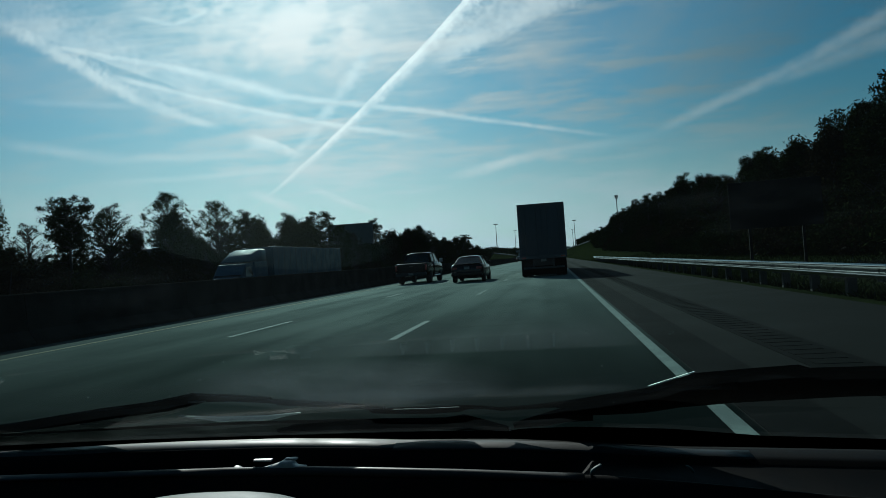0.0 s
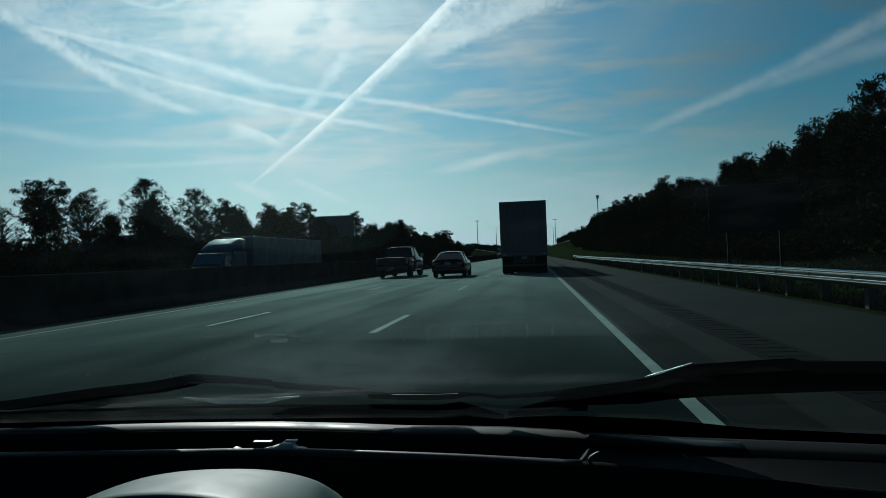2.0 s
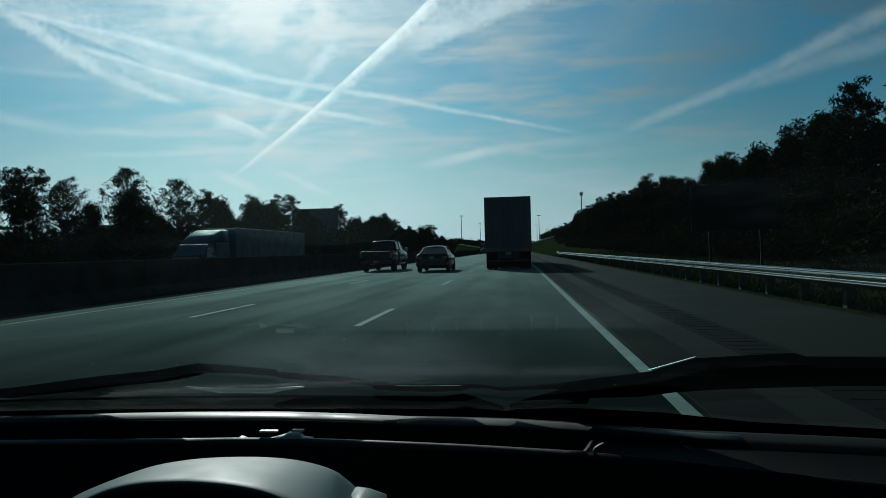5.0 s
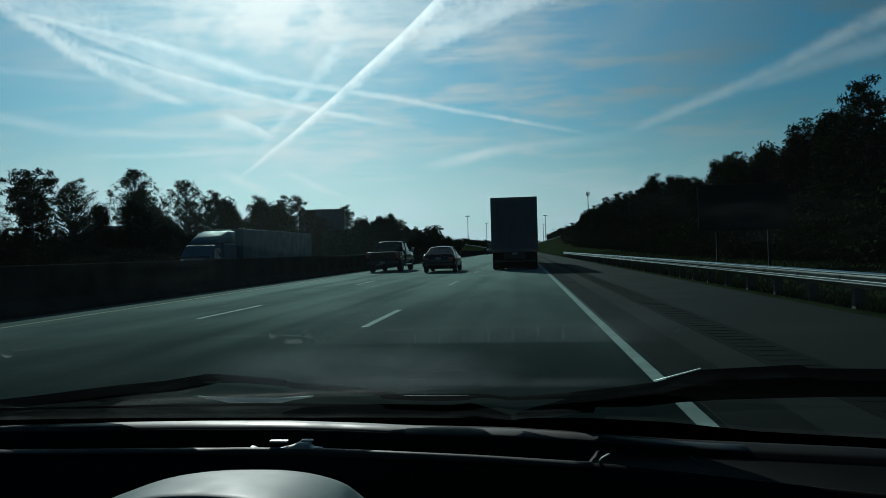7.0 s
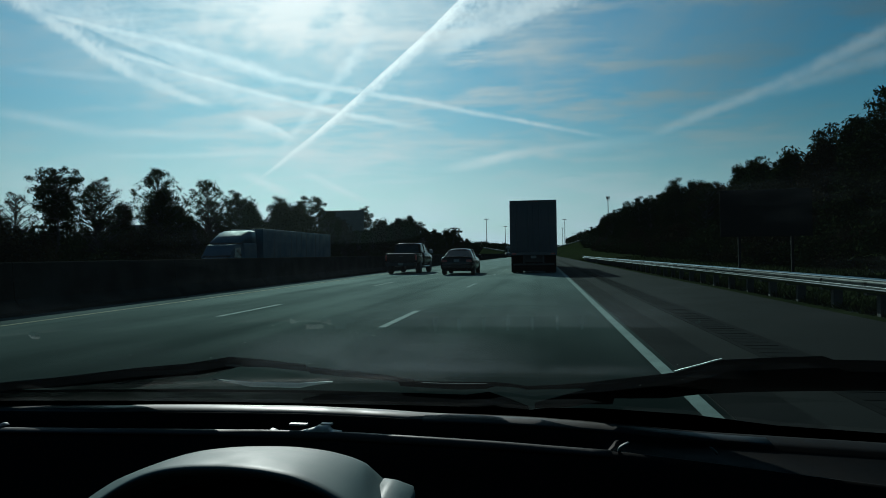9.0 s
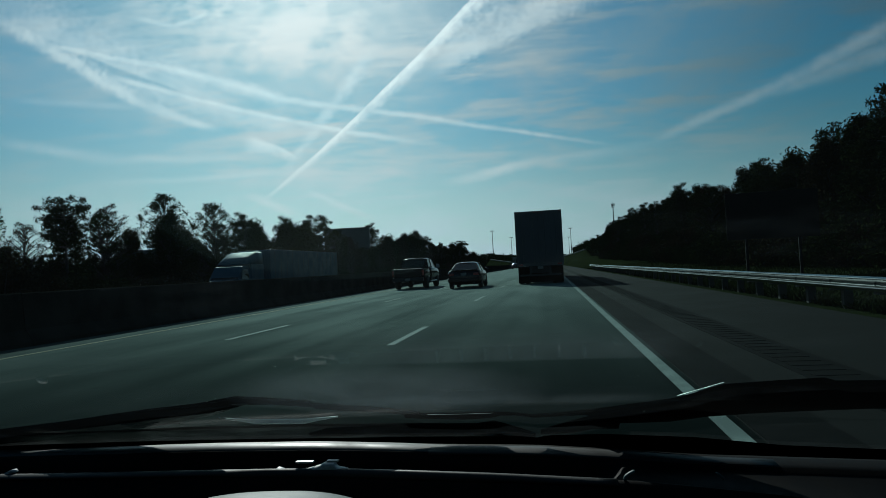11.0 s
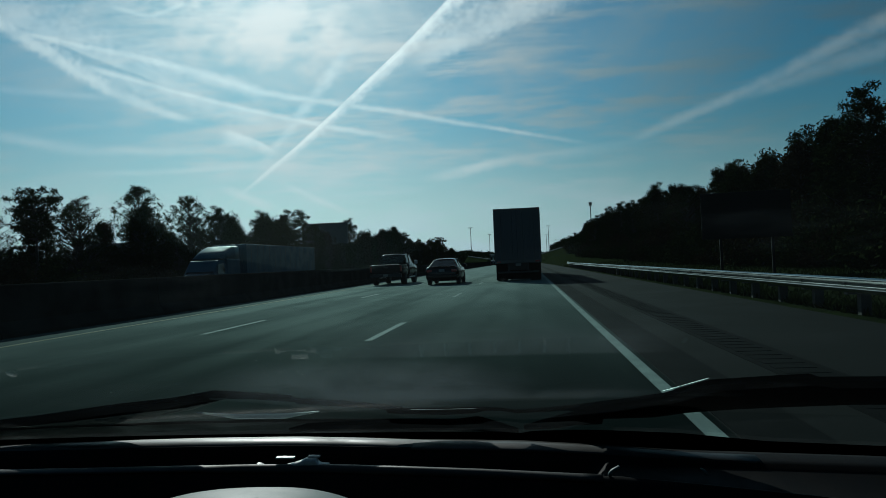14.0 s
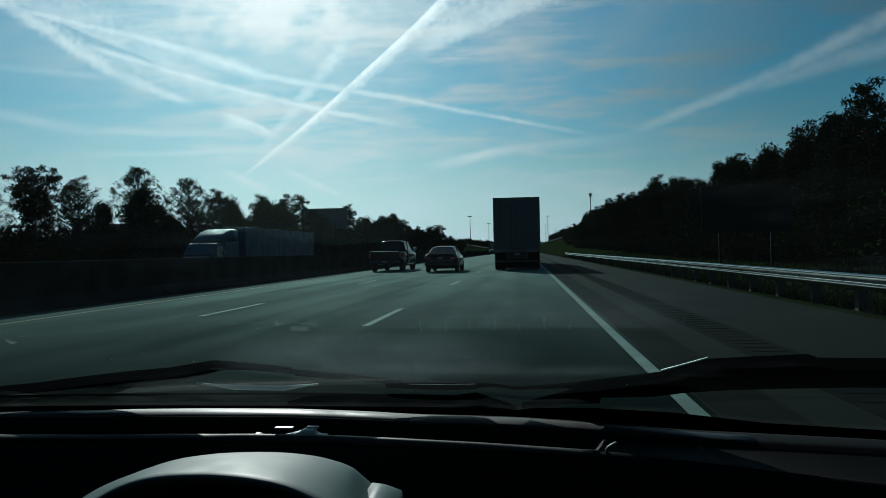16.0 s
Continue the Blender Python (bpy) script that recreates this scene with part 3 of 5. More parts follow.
strip_mark("edge_line", FOG, 0.125, -60, 1300, M_WHITE, road)
strip_mark("yellow_line", YEL, 0.12, -60, 1300, M_YELLOW, road)
DASH0 = 10.2
for line_x, shift in ((FOG - LANE, 0.0), (FOG - 2 * LANE, 1.8)):
    base = None
    for k in range(-3, 34):
        if base is None:
            base = part("lane_dash", box(-0.06, 0.06, 0, 3.05, -0.02, 0.004), M_WHITE, road)
            base.location = (line_x, DASH0 + shift + 12.19 * k, 0)
        else:
            ob = new("lane_dash", base.data)
            ob.parent = road
            ob.location = (line_x, DASH0 + shift + 12.19 * k, 0)

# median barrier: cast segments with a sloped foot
barrier = thing("median_barrier", label="long concrete median barrier with deep shade put into its colour", category="barrier", kind="structure")
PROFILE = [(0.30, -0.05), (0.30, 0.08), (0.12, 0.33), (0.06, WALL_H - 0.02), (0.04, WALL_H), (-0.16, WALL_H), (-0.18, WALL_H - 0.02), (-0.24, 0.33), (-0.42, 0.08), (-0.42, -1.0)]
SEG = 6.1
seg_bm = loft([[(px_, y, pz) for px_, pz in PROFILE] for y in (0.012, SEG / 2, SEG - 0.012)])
seg = part("barrier_segment", seg_bm, M_CONCRETE_SHADED, barrier)
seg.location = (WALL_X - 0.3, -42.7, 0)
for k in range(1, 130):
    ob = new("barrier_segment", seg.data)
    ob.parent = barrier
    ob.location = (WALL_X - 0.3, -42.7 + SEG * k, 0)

# guard rail: W-beam on timber posts and blocks
RAIL_X, RAIL_END = 5.75, 108.0
rail = thing("guard_rail", label="long galvanised steel W-beam guard rail on dark posts", category="guard rail")
bulge = [(-0.018, -0.018), (-0.064, -0.002), (-0.074, -0.006), (-0.080, -0.012), (-0.083, -0.020), (-0.082, -0.028), (-0.078, -0.034), (-0.074, -0.038), (-0.018, -0.084), (-0.013, -0.090)]
fold = [(0.0, 0.700), (-0.010, 0.701)] + [(x, 0.684 + z) for x, z in bulge[1:]] + [(-0.012, 0.586), (-0.012, 0.552), (-0.013, 0.546)] + [(x, 0.518 + z) if x < -0.02 else (x, 0.540 if z > -0.05 else 0.518 + z) for x, z in bulge] + [(0.0, 0.425)]
fold = [(x, z - 0.08) for x, z in fold]
ring0 = fold + [(x + 0.006, z + (0.0)) for k, (x, z) in reversed(list(enumerate(fold)))]
beam_bm = loft([[(x, y, z) for x, z in ring0] for y in (0.0, 1.9, 3.86)])
beam = part("beam", beam_bm, M_GALV, rail)
post_bm = box(-0.09, 0.09, -0.08, 0.08, -0.7, 0.54, 0.012)
block_bm = box(-0.13, 0.13, -0.07, 0.07, 0.30, 0.585, 0.01)
post = part("post", post_bm, M_POST, rail)
block = part("block", block_bm, M_POST, rail)
bolt_bm = rod((-0.030, 0, 0.489), (-0.008, 0, 0.489), 0.020, n=8)
bolt = part("bolt", bolt_bm, M_GALV, rail)
k, y = 0, -18.0
while y < RAIL_END:
    flare = 0.0025 * max(0.0, y - 85) ** 2 * 0.6
    if k % 2 == 0:
        ob = beam if k == 0 else new("beam", beam.data)
        ob.parent, ob.location = rail, (RAIL_X + flare, y, 0)
        ob.rotation_euler = (0, 0, -math.atan(0.003 * max(0.0, y - 85)))
    for src, nm, off in ((post, "post", 0.31), (block, "block", 0.13), (bolt, "bolt", 0.0)):
        ob = src if k == 0 else new(nm, src.data)
        ob.parent, ob.location = rail, (RAIL_X + flare + off, y + 0.06, 0.0)
    y += 1.93
    k += 1
part("terminal", loft([[(RAIL_X + 1.0 + x * 1.1, yy, z) for x, z in ring0] for yy in (RAIL_END - 1.0, RAIL_END + 0.7)]), M_GALV, rail)


# ---- the car that carries the camera ----
def screen_y(z):
    """The windscreen's sloping plane."""
    return 1.12 - (z - 0.86) / 0.58


shell = thing("car", label="dark car whose cabin and windscreen surround the camera", category="car")
bow = lambda x: 0.10 * ((x + 0.15) / 0.85) ** 2
pts_lo = [(-1.02 + 0.12 * i, 0) for i in range(16)]
# windscreen, with the black band along its foot
rows_z = [0.80 + 0.03 * i for i in range(21)]
bm = bmesh.new()
vs = [[bm.verts.new((x, screen_y(z) - 0.5 * bow(x), z)) for x, _ in pts_lo] for z in rows_z]
for a, b in zip(vs, vs[1:]):
    for i in range(len(pts_lo) - 1):
        bm.faces.new((a[i], a[i + 1], b[i + 1], b[i]))
windscreen = part("windscreen", bm, M_WINDSHIELD, shell, "dusty clear laminated windscreen", smooth=True)
windscreen.visible_shadow = False
edge_z = lambda x: float(np.interp(x, (-1.02, -0.70, -0.40, -0.06, -0.033, -0.01, 0.0765, 0.208, 0.344, 0.52, 0.8), (0.9045, 0.9036, 0.900, 0.898, 0.893, 0.900, 0.9024, 0.8937, 0.8726, 0.8627, 0.845)))
bm = bmesh.new()
fine_x = [-1.02 + 0.015 * i for i in range(121)]
vs = [[bm.verts.new((x, screen_y(z) - 0.5 * bow(x) - 0.006, z)) for x in fine_x for z in [0.74 + (edge_z(x) - 0.74) * f]] for f in (0.0, 0.5, 1.0)]
for a, b in zip(vs, vs[1:]):
    for i in range(len(fine_x) - 1):
        bm.faces.new((a[i], a[i + 1], b[i + 1], b[i]))
part("black_band", bm, M_FRIT, windscreen, "black enamel band")
MID = -0.10                              # the car's middle
part("roof_lining", box(-1.03, 0.83, -1.6, 0.17, 1.42, 1.435, 0.004), M_LINER, shell)
part("roof", loft([[(MID + q * w, y, z) for q, z in ((-1, zt - 0.05), (-0.97, zt - 0.02), (-0.85, zt + 0.015), (-0.4, zt + 0.035), (0.4, zt + 0.035), (0.85, zt + 0.015), (0.97, zt - 0.02), (1, zt - 0.05))] + [(MID + q * w, y, zt - 0.055) for q in (0.9, -0.9)]
                   for y, w, zt in ((-1.72, 0.82, 1.40), (-1.5, 0.88, 1.455), (-0.9, 0.92, 1.475), (-0.2, 0.92, 1.475), (0.10, 0.90, 1.462), (0.17, 0.89, 1.450))]), M_SEDAN, shell, "dark painted roof", smooth=True)
part("rear_wall", box(-1.03, 0.83, -1.65, -1.6, 0.2, 1.42, 0.01), M_LINER, shell)
for side_x in (-1.05, 0.80):
    part("door_panel", box(side_x, side_x + 0.05, -1.6, 1.05, 0.2, 0.93, 0.01), M_LINER, shell)
    part("side_lining", box(side_x, side_x + 0.05, -1.6, 0.30, 0.93, 1.42, 0.01), M_LINER, shell)
part("lower_body", loft([[(MID + q * w, y, z) for q, z in ((-0.80, 0.20), (-0.97, 0.26), (-1.0, 0.48), (-0.98, zt - 0.10), (-0.95, zt - 0.03), (-0.86, zt), (-0.4, zt + 0.02), (0.4, zt + 0.02), (0.86, zt), (0.95, zt - 0.03), (0.98, zt - 0.10), (1.0, 0.48), (0.97, 0.26), (0.80, 0.20))]
                         for y, w, zt in ((-2.38, 0.70, 0.66), (-2.30, 0.84, 0.80), (-2.1, 0.92, 0.86), (-1.62, 0.96, 0.84), (-1.60, 0.96, 0.76), (1.10, 0.96, 0.75), (1.25, 0.95, 0.75), (1.6, 0.94, 0.675), (2.05, 0.90, 0.575), (2.28, 0.80, 0.50), (2.36, 0.66, 0.43))]), M_SEDAN, shell, "dark painted body", smooth=True)
for q in (-1, 1):
    rail_x = MID + q * 0.955
    part("door_skin", loft([[(rail_x + q * 0.020 * b, y, z) for z, b in ((0.30, 0.0), (0.34, 0.6), (0.55, 1.0), (0.80, 0.9), (0.915, 0.4), (0.935, 0.0))] for y in (-1.5, -0.28)], closed=False), M_SEDAN, shell)
    part("door_skin", loft([[(rail_x + q * 0.020 * b, y, z) for z, b in ((0.30, 0.0), (0.34, 0.6), (0.55, 1.0), (0.80, 0.9), (0.915, 0.4), (0.935, 0.0))] for y in (-0.26, 1.02)], closed=False), M_SEDAN, shell)
    for hy in (-1.30, -0.10):
        part("door_handle", box(rail_x + q * 0.030 - 0.012, rail_x + q * 0.030 + 0.012, hy, hy + 0.17, 0.80, 0.825, 0.008), M_SEDAN, shell)
    part("windscreen_pillar", rod((MID + q * 0.945, 1.06, 0.90), (MID + q * 0.885, 0.12, 1.445), 0.030, 0.028, 10), M_SEDAN, shell)
    part("door_mirror", box(MID + q * 1.12 - 0.10, MID + q * 1.12 + 0.10, 0.50, 0.60, 0.93, 1.07, 0.035), M_SEDAN, shell)
    part("side_window", box(rail_x - 0.003, rail_x + 0.003, -1.42, -0.34, 0.96, 1.38, 0.002), M_FRIT, shell, "dark tinted side window")
    part("side_window", box(rail_x - 0.003, rail_x + 0.003, -0.26, 0.29, 0.96, 1.38, 0.002), M_FRIT, shell, "dark tinted side window")
    part("headlight", box(MID + q * 0.66 - 0.16, MID + q * 0.66 + 0.16, 2.14, 2.30, 0.43, 0.515, 0.03), M_CLEAR, shell)
    part("tail_light", box(MID + q * 0.70 - 0.17, MID + q * 0.70 + 0.17, -2.345, -2.25, 0.64, 0.78, 0.03), M_TAIL, shell, "dark red tail light")
part("rear_window", loft([[(MID + q * w, y, z) for q, w in ((-1, w0), (1, w0))] + [(MID + q * w0, y - 0.006, z - 0.006) for q in (1, -1)] for y, z, w0 in ((-2.02, 0.90, 0.78), (-1.72, 1.36, 0.70))]), M_FRIT, shell, "dark tinted rear window")
part("front_bumper", box(MID - 0.84, MID + 0.84, 2.22, 2.42, 0.24, 0.42, 0.05), M_SEDAN, shell)
part("rear_bumper", box(MID - 0.84, MID + 0.84, -2.46, -2.28, 0.28, 0.50, 0.05), M_SEDAN, shell)
part("number_plate", box(MID - 0.15, MID + 0.15, -2.475, -2.46, 0.36, 0.48, 0.004), M_PLATE, shell, "plain pale number plate")

dash = thing("dashboard", label="black plastic dashboard with a long vent slot", category="dashboard")


def sweep(profile_at, xs_, closed=False):
    rings = [[(x, y, z) for y, z in profile_at(x)] for x in xs_]
    return loft(rings, closed=closed, caps=closed)


LIP = ((-1.0, -0.79, -0.63, -0.486, -0.40, -0.30, -0.198, -0.063, 0.06, 0.10, 0.20, 0.35, 0.50, 0.80), (0.8885, 0.8905, 0.8930, 0.8955, 0.8965, 0.8965, 0.8937, 0.8890, 0.8828, 0.8815, 0.872, 0.856, 0.842, 0.81))
BACK = ((-1.0, -0.88, -0.70, -0.64, -0.53, -0.376, -0.258, -0.18, -0.105, -0.03, 0.07, 0.176, 0.25, 0.346, 0.47, 0.80), (0.893, 0.8955, 0.898, 0.9000, 0.9020, 0.9030, 0.9005, 0.8975, 0.8965, 0.8948, 0.8900, 0.8817, 0.8775, 0.8737, 0.8688, 0.850))
lip = lambda x: float(np.interp(x, *LIP))
back_z = lambda x: float(np.interp(x, *BACK))


def dash_profile(x):
    a, b = lip(x), back_z(x)
    deep = 0.045 * float(np.interp(x, (-0.985, -0.97, 0.03, 0.088), (0.0, 1.0, 1.0, 0.0)))
    return [(0.52, 0.58), (0.70, 0.70), (0.82, a - 0.10), (0.852, a - 0.040), (0.864, a - 0.016), (0.871, a - 0.005), (0.878, a), (0.884, a - 0.001), (0.889, a - 0.004 - 0.3 * deep),
            (0.893, a - 0.004 - deep), (0.950, b - 0.010 - deep), (0.957, b - 0.008 - 0.3 * deep), (0.963, b - 0.003), (0.973, b - 0.001), (1.000, b), (1.03, b - 0.006), (1.05, b - 0.04)]


dash_x = sorted([-1.0 + 0.025 * i for i in range(72)] + [-0.985, -0.975, 0.082, 0.086, 0.089, 0.094])
part("dash_top", sweep(dash_profile, dash_x), M_DASH, dash, smooth=True)
part("slot_lining", box(-0.97, 0.08, 0.894, 0.949, 0.81, 0.845), M_SLOT, dash)
for k in range(1, 9):   # fins across the long slot
    x = -0.215 + 0.037 * k
    part("vent_fin", box(x, x + 0.004, 0.900, 0.922, 0.825, lip(x) - 0.016), M_FIN, dash)
# rounded front lip of the slot, its highlight put into a lighter grey; slimmer on the driver's outer side
fat = lambda x: float(np.interp(x, (-1.0, -0.47, -0.42, -0.28, -0.10, 0.09), (0.45, 0.45, 0.85, 1.0, 0.9, 0.5)))
part("ridge_highlight", sweep(lambda x: [(0.8690, lip(x) - 0.0075 * fat(x)), (0.8715, lip(x) - 0.002 * fat(x)), (0.8755, lip(x) + 0.0022 * fat(x)), (0.8810, lip(x) + 0.0026 * fat(x)), (0.8850, lip(x) + 0.0008), (0.8850, lip(x) - 0.006)],
                         [-1.0 + 0.025 * i for i in range(44)], True), M_EDGE_SHINE, dash, "rounded edge in lighter grey that paints its highlight", smooth=True)
# painted highlight along the screen: one length tapers out where the next begins a step lower
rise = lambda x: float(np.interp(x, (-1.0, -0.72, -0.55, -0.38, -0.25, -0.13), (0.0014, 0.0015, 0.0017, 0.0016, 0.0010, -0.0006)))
part("screen_highlight", sweep(lambda x: [(0.968, back_z(x) - 0.004), (0.970, back_z(x) - 0.0008), (0.990, back_z(x) + rise(x)), (1.004, back_z(x) + rise(x)), (1.006, back_z(x) - 0.004)], [-1.0 + 0.03 * i for i in range(30)], True), M_STRIP_SHINE, dash, "grey strip along the screen, painted as the edge's highlight", smooth=True)
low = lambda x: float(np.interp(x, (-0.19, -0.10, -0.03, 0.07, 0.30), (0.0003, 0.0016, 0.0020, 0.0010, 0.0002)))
part("screen_highlight", sweep(lambda x: [(0.962, back_z(x) - 0.004), (0.966, back_z(x) - 0.0006), (0.984, back_z(x) + low(x)), (0.994, back_z(x) + low(x)), (0.996, back_z(x) - 0.004)], [-0.19 + 0.035 * i for i in range(15)], True), M_EDGE_SHINE, dash, "grey strip along the screen, painted as the edge's highlight", smooth=True)
# pale crescent at the slot's end, bright clips and their curved base
bm = loft([[(0.083 + 0.013 * f - 0.004 * math.sin(math.pi * f), 0.878 + 0.004 * j, 0.8835 + 0.012 * f - 0.0012 * (1 - j)) for j in (0, 1)] + [(0.0865 + 0.0115 * f - 0.003 * math.sin(math.pi * f), 0.878 + 0.004 * j, 0.8825 + 0.012 * f - 0.0012 * (1 - j)) for j in (1, 0)] for f in (0.0, 0.25, 0.5, 0.75, 1.0)])
part("vent_end", bm, M_HOOD, dash, "pale crescent edge", smooth=True)
for cx_, w, zz in ((-0.3535, 0.026, 0.9052), (-0.3123, 0.0165, 0.9066)):
    part("clip", box(cx_ - w / 2, cx_ + w / 2, 0.886, 0.894, zz - 0.0012, zz + 0.0012, 0.0006), M_CHROME, dash, "small bright clip")
base_top = ((-0.392, 0.8985), (-0.386, 0.8975), (-0.379, 0.8935), (-0.366, 0.8925), (-0.352, 0.8955), (-0.340, 0.8985), (-0.328, 0.9020), (-0.322, 0.9052), (-0.3065, 0.9052), (-0.3055, 0.9015), (-0.302, 0.8985), (-0.290, 0.8972))
bm = loft([[(x, 0.8755, z - 0.001), (x, 0.8790, z + 0.0008), (x, 0.8880, z + 0.0012), (x, 0.8880, 0.8880), (x, 0.8755, 0.8880)] for x, z in base_top])
part("clip_base", bm, M_CHROME, dash, "pale curved clip base", smooth=True)
# instrument hood in front of the driver: a visor that rises towards the screen, over a dark recess
CREST = ((-0.60, -0.532, -0.487, -0.460, -0.431, -0.408, -0.391, -0.349, -0.308, -0.258, -0.218, -0.192, -0.178, -0.172, -0.170), (0.810, 0.862, 0.8943, 0.9070, 0.9170, 0.9255, 0.9318, 0.9392, 0.9420, 0.9422, 0.9360, 0.9264, 0.9170, 0.905, 0.87))
BROW = ((-0.52, -0.46, -0.421, -0.385, -0.363, -0.344, -0.309, -0.275, -0.235, -0.212, -0.183, -0.165, -0.15), (0.83, 0.887, 0.918, 0.9422, 0.9510, 0.9560, 0.9589, 0.9591, 0.9547, 0.9493, 0.9345, 0.922, 0.895))
rings = []
for i in range(81):
    f = i / 80
    xc, xb = -0.60 + 0.43 * f, -0.52 + 0.37 * f
    c, b = (sum(float(np.interp(x + 0.005 * k, *line)) for k in range(-4, 5)) / 9 for x, line in ((xc, CREST), (xb, BROW)))
    mix = lambda q, bulge=0.0: (xb + (xc - xb) * q, 0.540 + 0.120 * q, b + (c - b) * q + bulge)
    rings.append([(xb, 0.539, b - 0.006), (xb, 0.5385, b - 0.002), (xb, 0.541, b), mix(0.1, 0.001), mix(0.4, 0.0022), mix(0.75, 0.0022), mix(0.93, 0.001), mix(1.0), (xc, 0.675, c - 0.005), (xc, 0.72, c - 0.030), (xc, 0.77, c - 0.075),
                  (xc, 0.77, c - 0.085), (xc, 0.72, c - 0.042), (xc, 0.675, c - 0.020), (xb + 0.5 * (xc - xb), 0.60, min(b, c) - 0.014), (xb, 0.545, b - 0.009)])
part("instrument_hood", loft(rings), M_HOOD, dash, "grey plastic instrument hood", smooth=True)
part("instrument_face", box(-0.475, -0.17, 0.652, 0.665, 0.70, 0.890, 0.01), M_SLOT, dash)
part("hood_lining", box(-0.40, -0.215, 0.614, 0.65, 0.70, 0.905, 0.02), M_SLOT, dash)
# blunt side piece standing beside the hood
bm = loft([[(xl, y, z), (xl + 0.012, y, z - 0.0015), (xr, y, z - 0.0075), (xr + 0.002, y, z - 0.016), (xr - 0.01, y, z - 0.075), (xl + 0.002, y, z - 0.075)]
           for y, xl, xr, z in ((0.600, -0.1785, -0.1425, 0.9030), (0.630, -0.1790, -0.1440, 0.9045), (0.660, -0.1800, -0.1465, 0.9050), (0.684, -0.1808, -0.1487, 0.9042), (0.690, -0.1800, -0.1500, 0.9025))])
part("hood_shoulder", bm, M_HOOD, dash, "grey hood side piece", smooth=True)
# pale rim of the side vent at the dashboard's far end
bm = loft([[(-0.846 + 0.030 * f + o, 0.884, 0.882 + 0.019 * math.sin(1.57 * f) + q), (-0.846 + 0.030 * f + o, 0.892, 0.882 + 0.019 * math.sin(1.57 * f) + q)] + [(-0.842 + 0.030 * f + o, 0.892, 0.878 + 0.019 * math.sin(1.57 * f) + q), (-0.842 + 0.030 * f + o, 0.884, 0.878 + 0.019 * math.sin(1.57 * f) + q)] for f in (0.0, 0.2, 0.4, 0.6, 0.8, 1.0) for o, q in ((0.0, -0.004),)])
part("vent_rim", bm, M_FIN, dash, "pale vent rim", smooth=True)
bm = loft([[(0.1990 + 0.009 * f + q * w * 0.6, 0.884 + 0.004 * j, 0.8900 - 0.0085 * f ** 1.4 + q * w) for q, j in ((-1, 0), (1, 0), (1, 1), (-1, 1))] for f, w in ((0.0, 0.0004), (0.3, 0.0011), (0.65, 0.0017), (0.9, 0.0014), (1.0, 0.0005))])
part("latch", bm, M_HOOD, dash, "small pale latch", smooth=True)


def on_screen(x, z, off=0.022):
    return (x, screen_y(z - off) - 0.5 * bow(x), z)


def strip(pts, thick, off=0.022):
    """Bar lying along the screen, from (x, top, width) stations."""
    rings = []
    for x, z, w in pts:
        (_, y1, z1), (_, y0, z0) = on_screen(x, z, off), on_screen(x, z - w, off)
        b = 0.12
        rings.append([(x, y0, z0), (x, y0 + (y1 - y0) * b - thick, z0 + (z1 - z0) * b), (x, y1 + (y0 - y1) * b - thick, z1 + (z0 - z1) * b), (x, y1, z1), (x, y1 + thick, z1 - w * b), (x, y0 + thick, z0 + w * b)])
    return loft(rings)


left_wiper = thing("windscreen_wiper", label="black wiper blade resting at the screen's foot", category="wiper", group="wipers")
LW = [(-1.06, 0.920, 0.014), (-0.876, 0.940, 0.015), (-0.80, 0.948, 0.016), (-0.713, 0.960, 0.018), (-0.64, 0.970, 0.018), (-0.548, 0.9795, 0.018), (-0.500, 0.988, 0.016), (-0.470, 0.9937, 0.015), (-0.425, 0.989, 0.013), (-0.366, 0.979, 0.012)]
LW0 = [(-0.90, 0.930, 0.008), (-0.80, 0.935, 0.018), (-0.713, 0.946, 0.027), (-0.64, 0.955, 0.024), (-0.548, 0.9635, 0.014), (-0.49, 0.974, 0.006)]
part("arm", strip(LW0, 0.004, 0.026), M_STAIN, left_wiper)
part("blade", strip([(x, z + 0.001, 1.35 * w) for x, z, w in LW], 0.006), M_RUBBER, left_wiper)
LW1 = [(-0.366, 0.9755, 0.0125), (-0.33, 0.970, 0.0125), (-0.292, 0.9657, 0.0125), (-0.25, 0.958, 0.011), (-0.2104, 0.9496, 0.010)]
part("blade_tip", strip([(x, z, 1.25 * w) for x, z, w in LW1], 0.005), M_RUBBER, left_wiper)
LW2 = [(-0.235, 0.9450, 0.012), (-0.2104, 0.9446, 0.0145), (-0.146, 0.9438, 0.018), (-0.10, 0.9452, 0.016), (-0.084, 0.9450, 0.009), (-0.060, 0.9420, 0.006), (-0.039, 0.9372, 0.006)]
part("arm", strip(LW2, 0.006), M_RUBBER, left_wiper)
# thin pale strip that paints the highlight on the arm's top edge
part("arm_glint", ribbon([on_screen(x, z, 0.016) for x, z in ((-0.195, 0.9448), (-0.15, 0.9443), (-0.095, 0.9456))], [0.0008, 0.0012, 0.0008], 0.001), M_GLINT, left_wiper, "pale strip painted as the arm's highlight")
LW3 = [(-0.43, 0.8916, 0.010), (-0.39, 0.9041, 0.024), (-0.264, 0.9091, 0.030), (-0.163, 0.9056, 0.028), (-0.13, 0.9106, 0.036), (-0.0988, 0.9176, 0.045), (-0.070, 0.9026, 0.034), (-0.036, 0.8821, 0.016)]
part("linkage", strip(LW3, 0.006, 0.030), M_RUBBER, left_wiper)
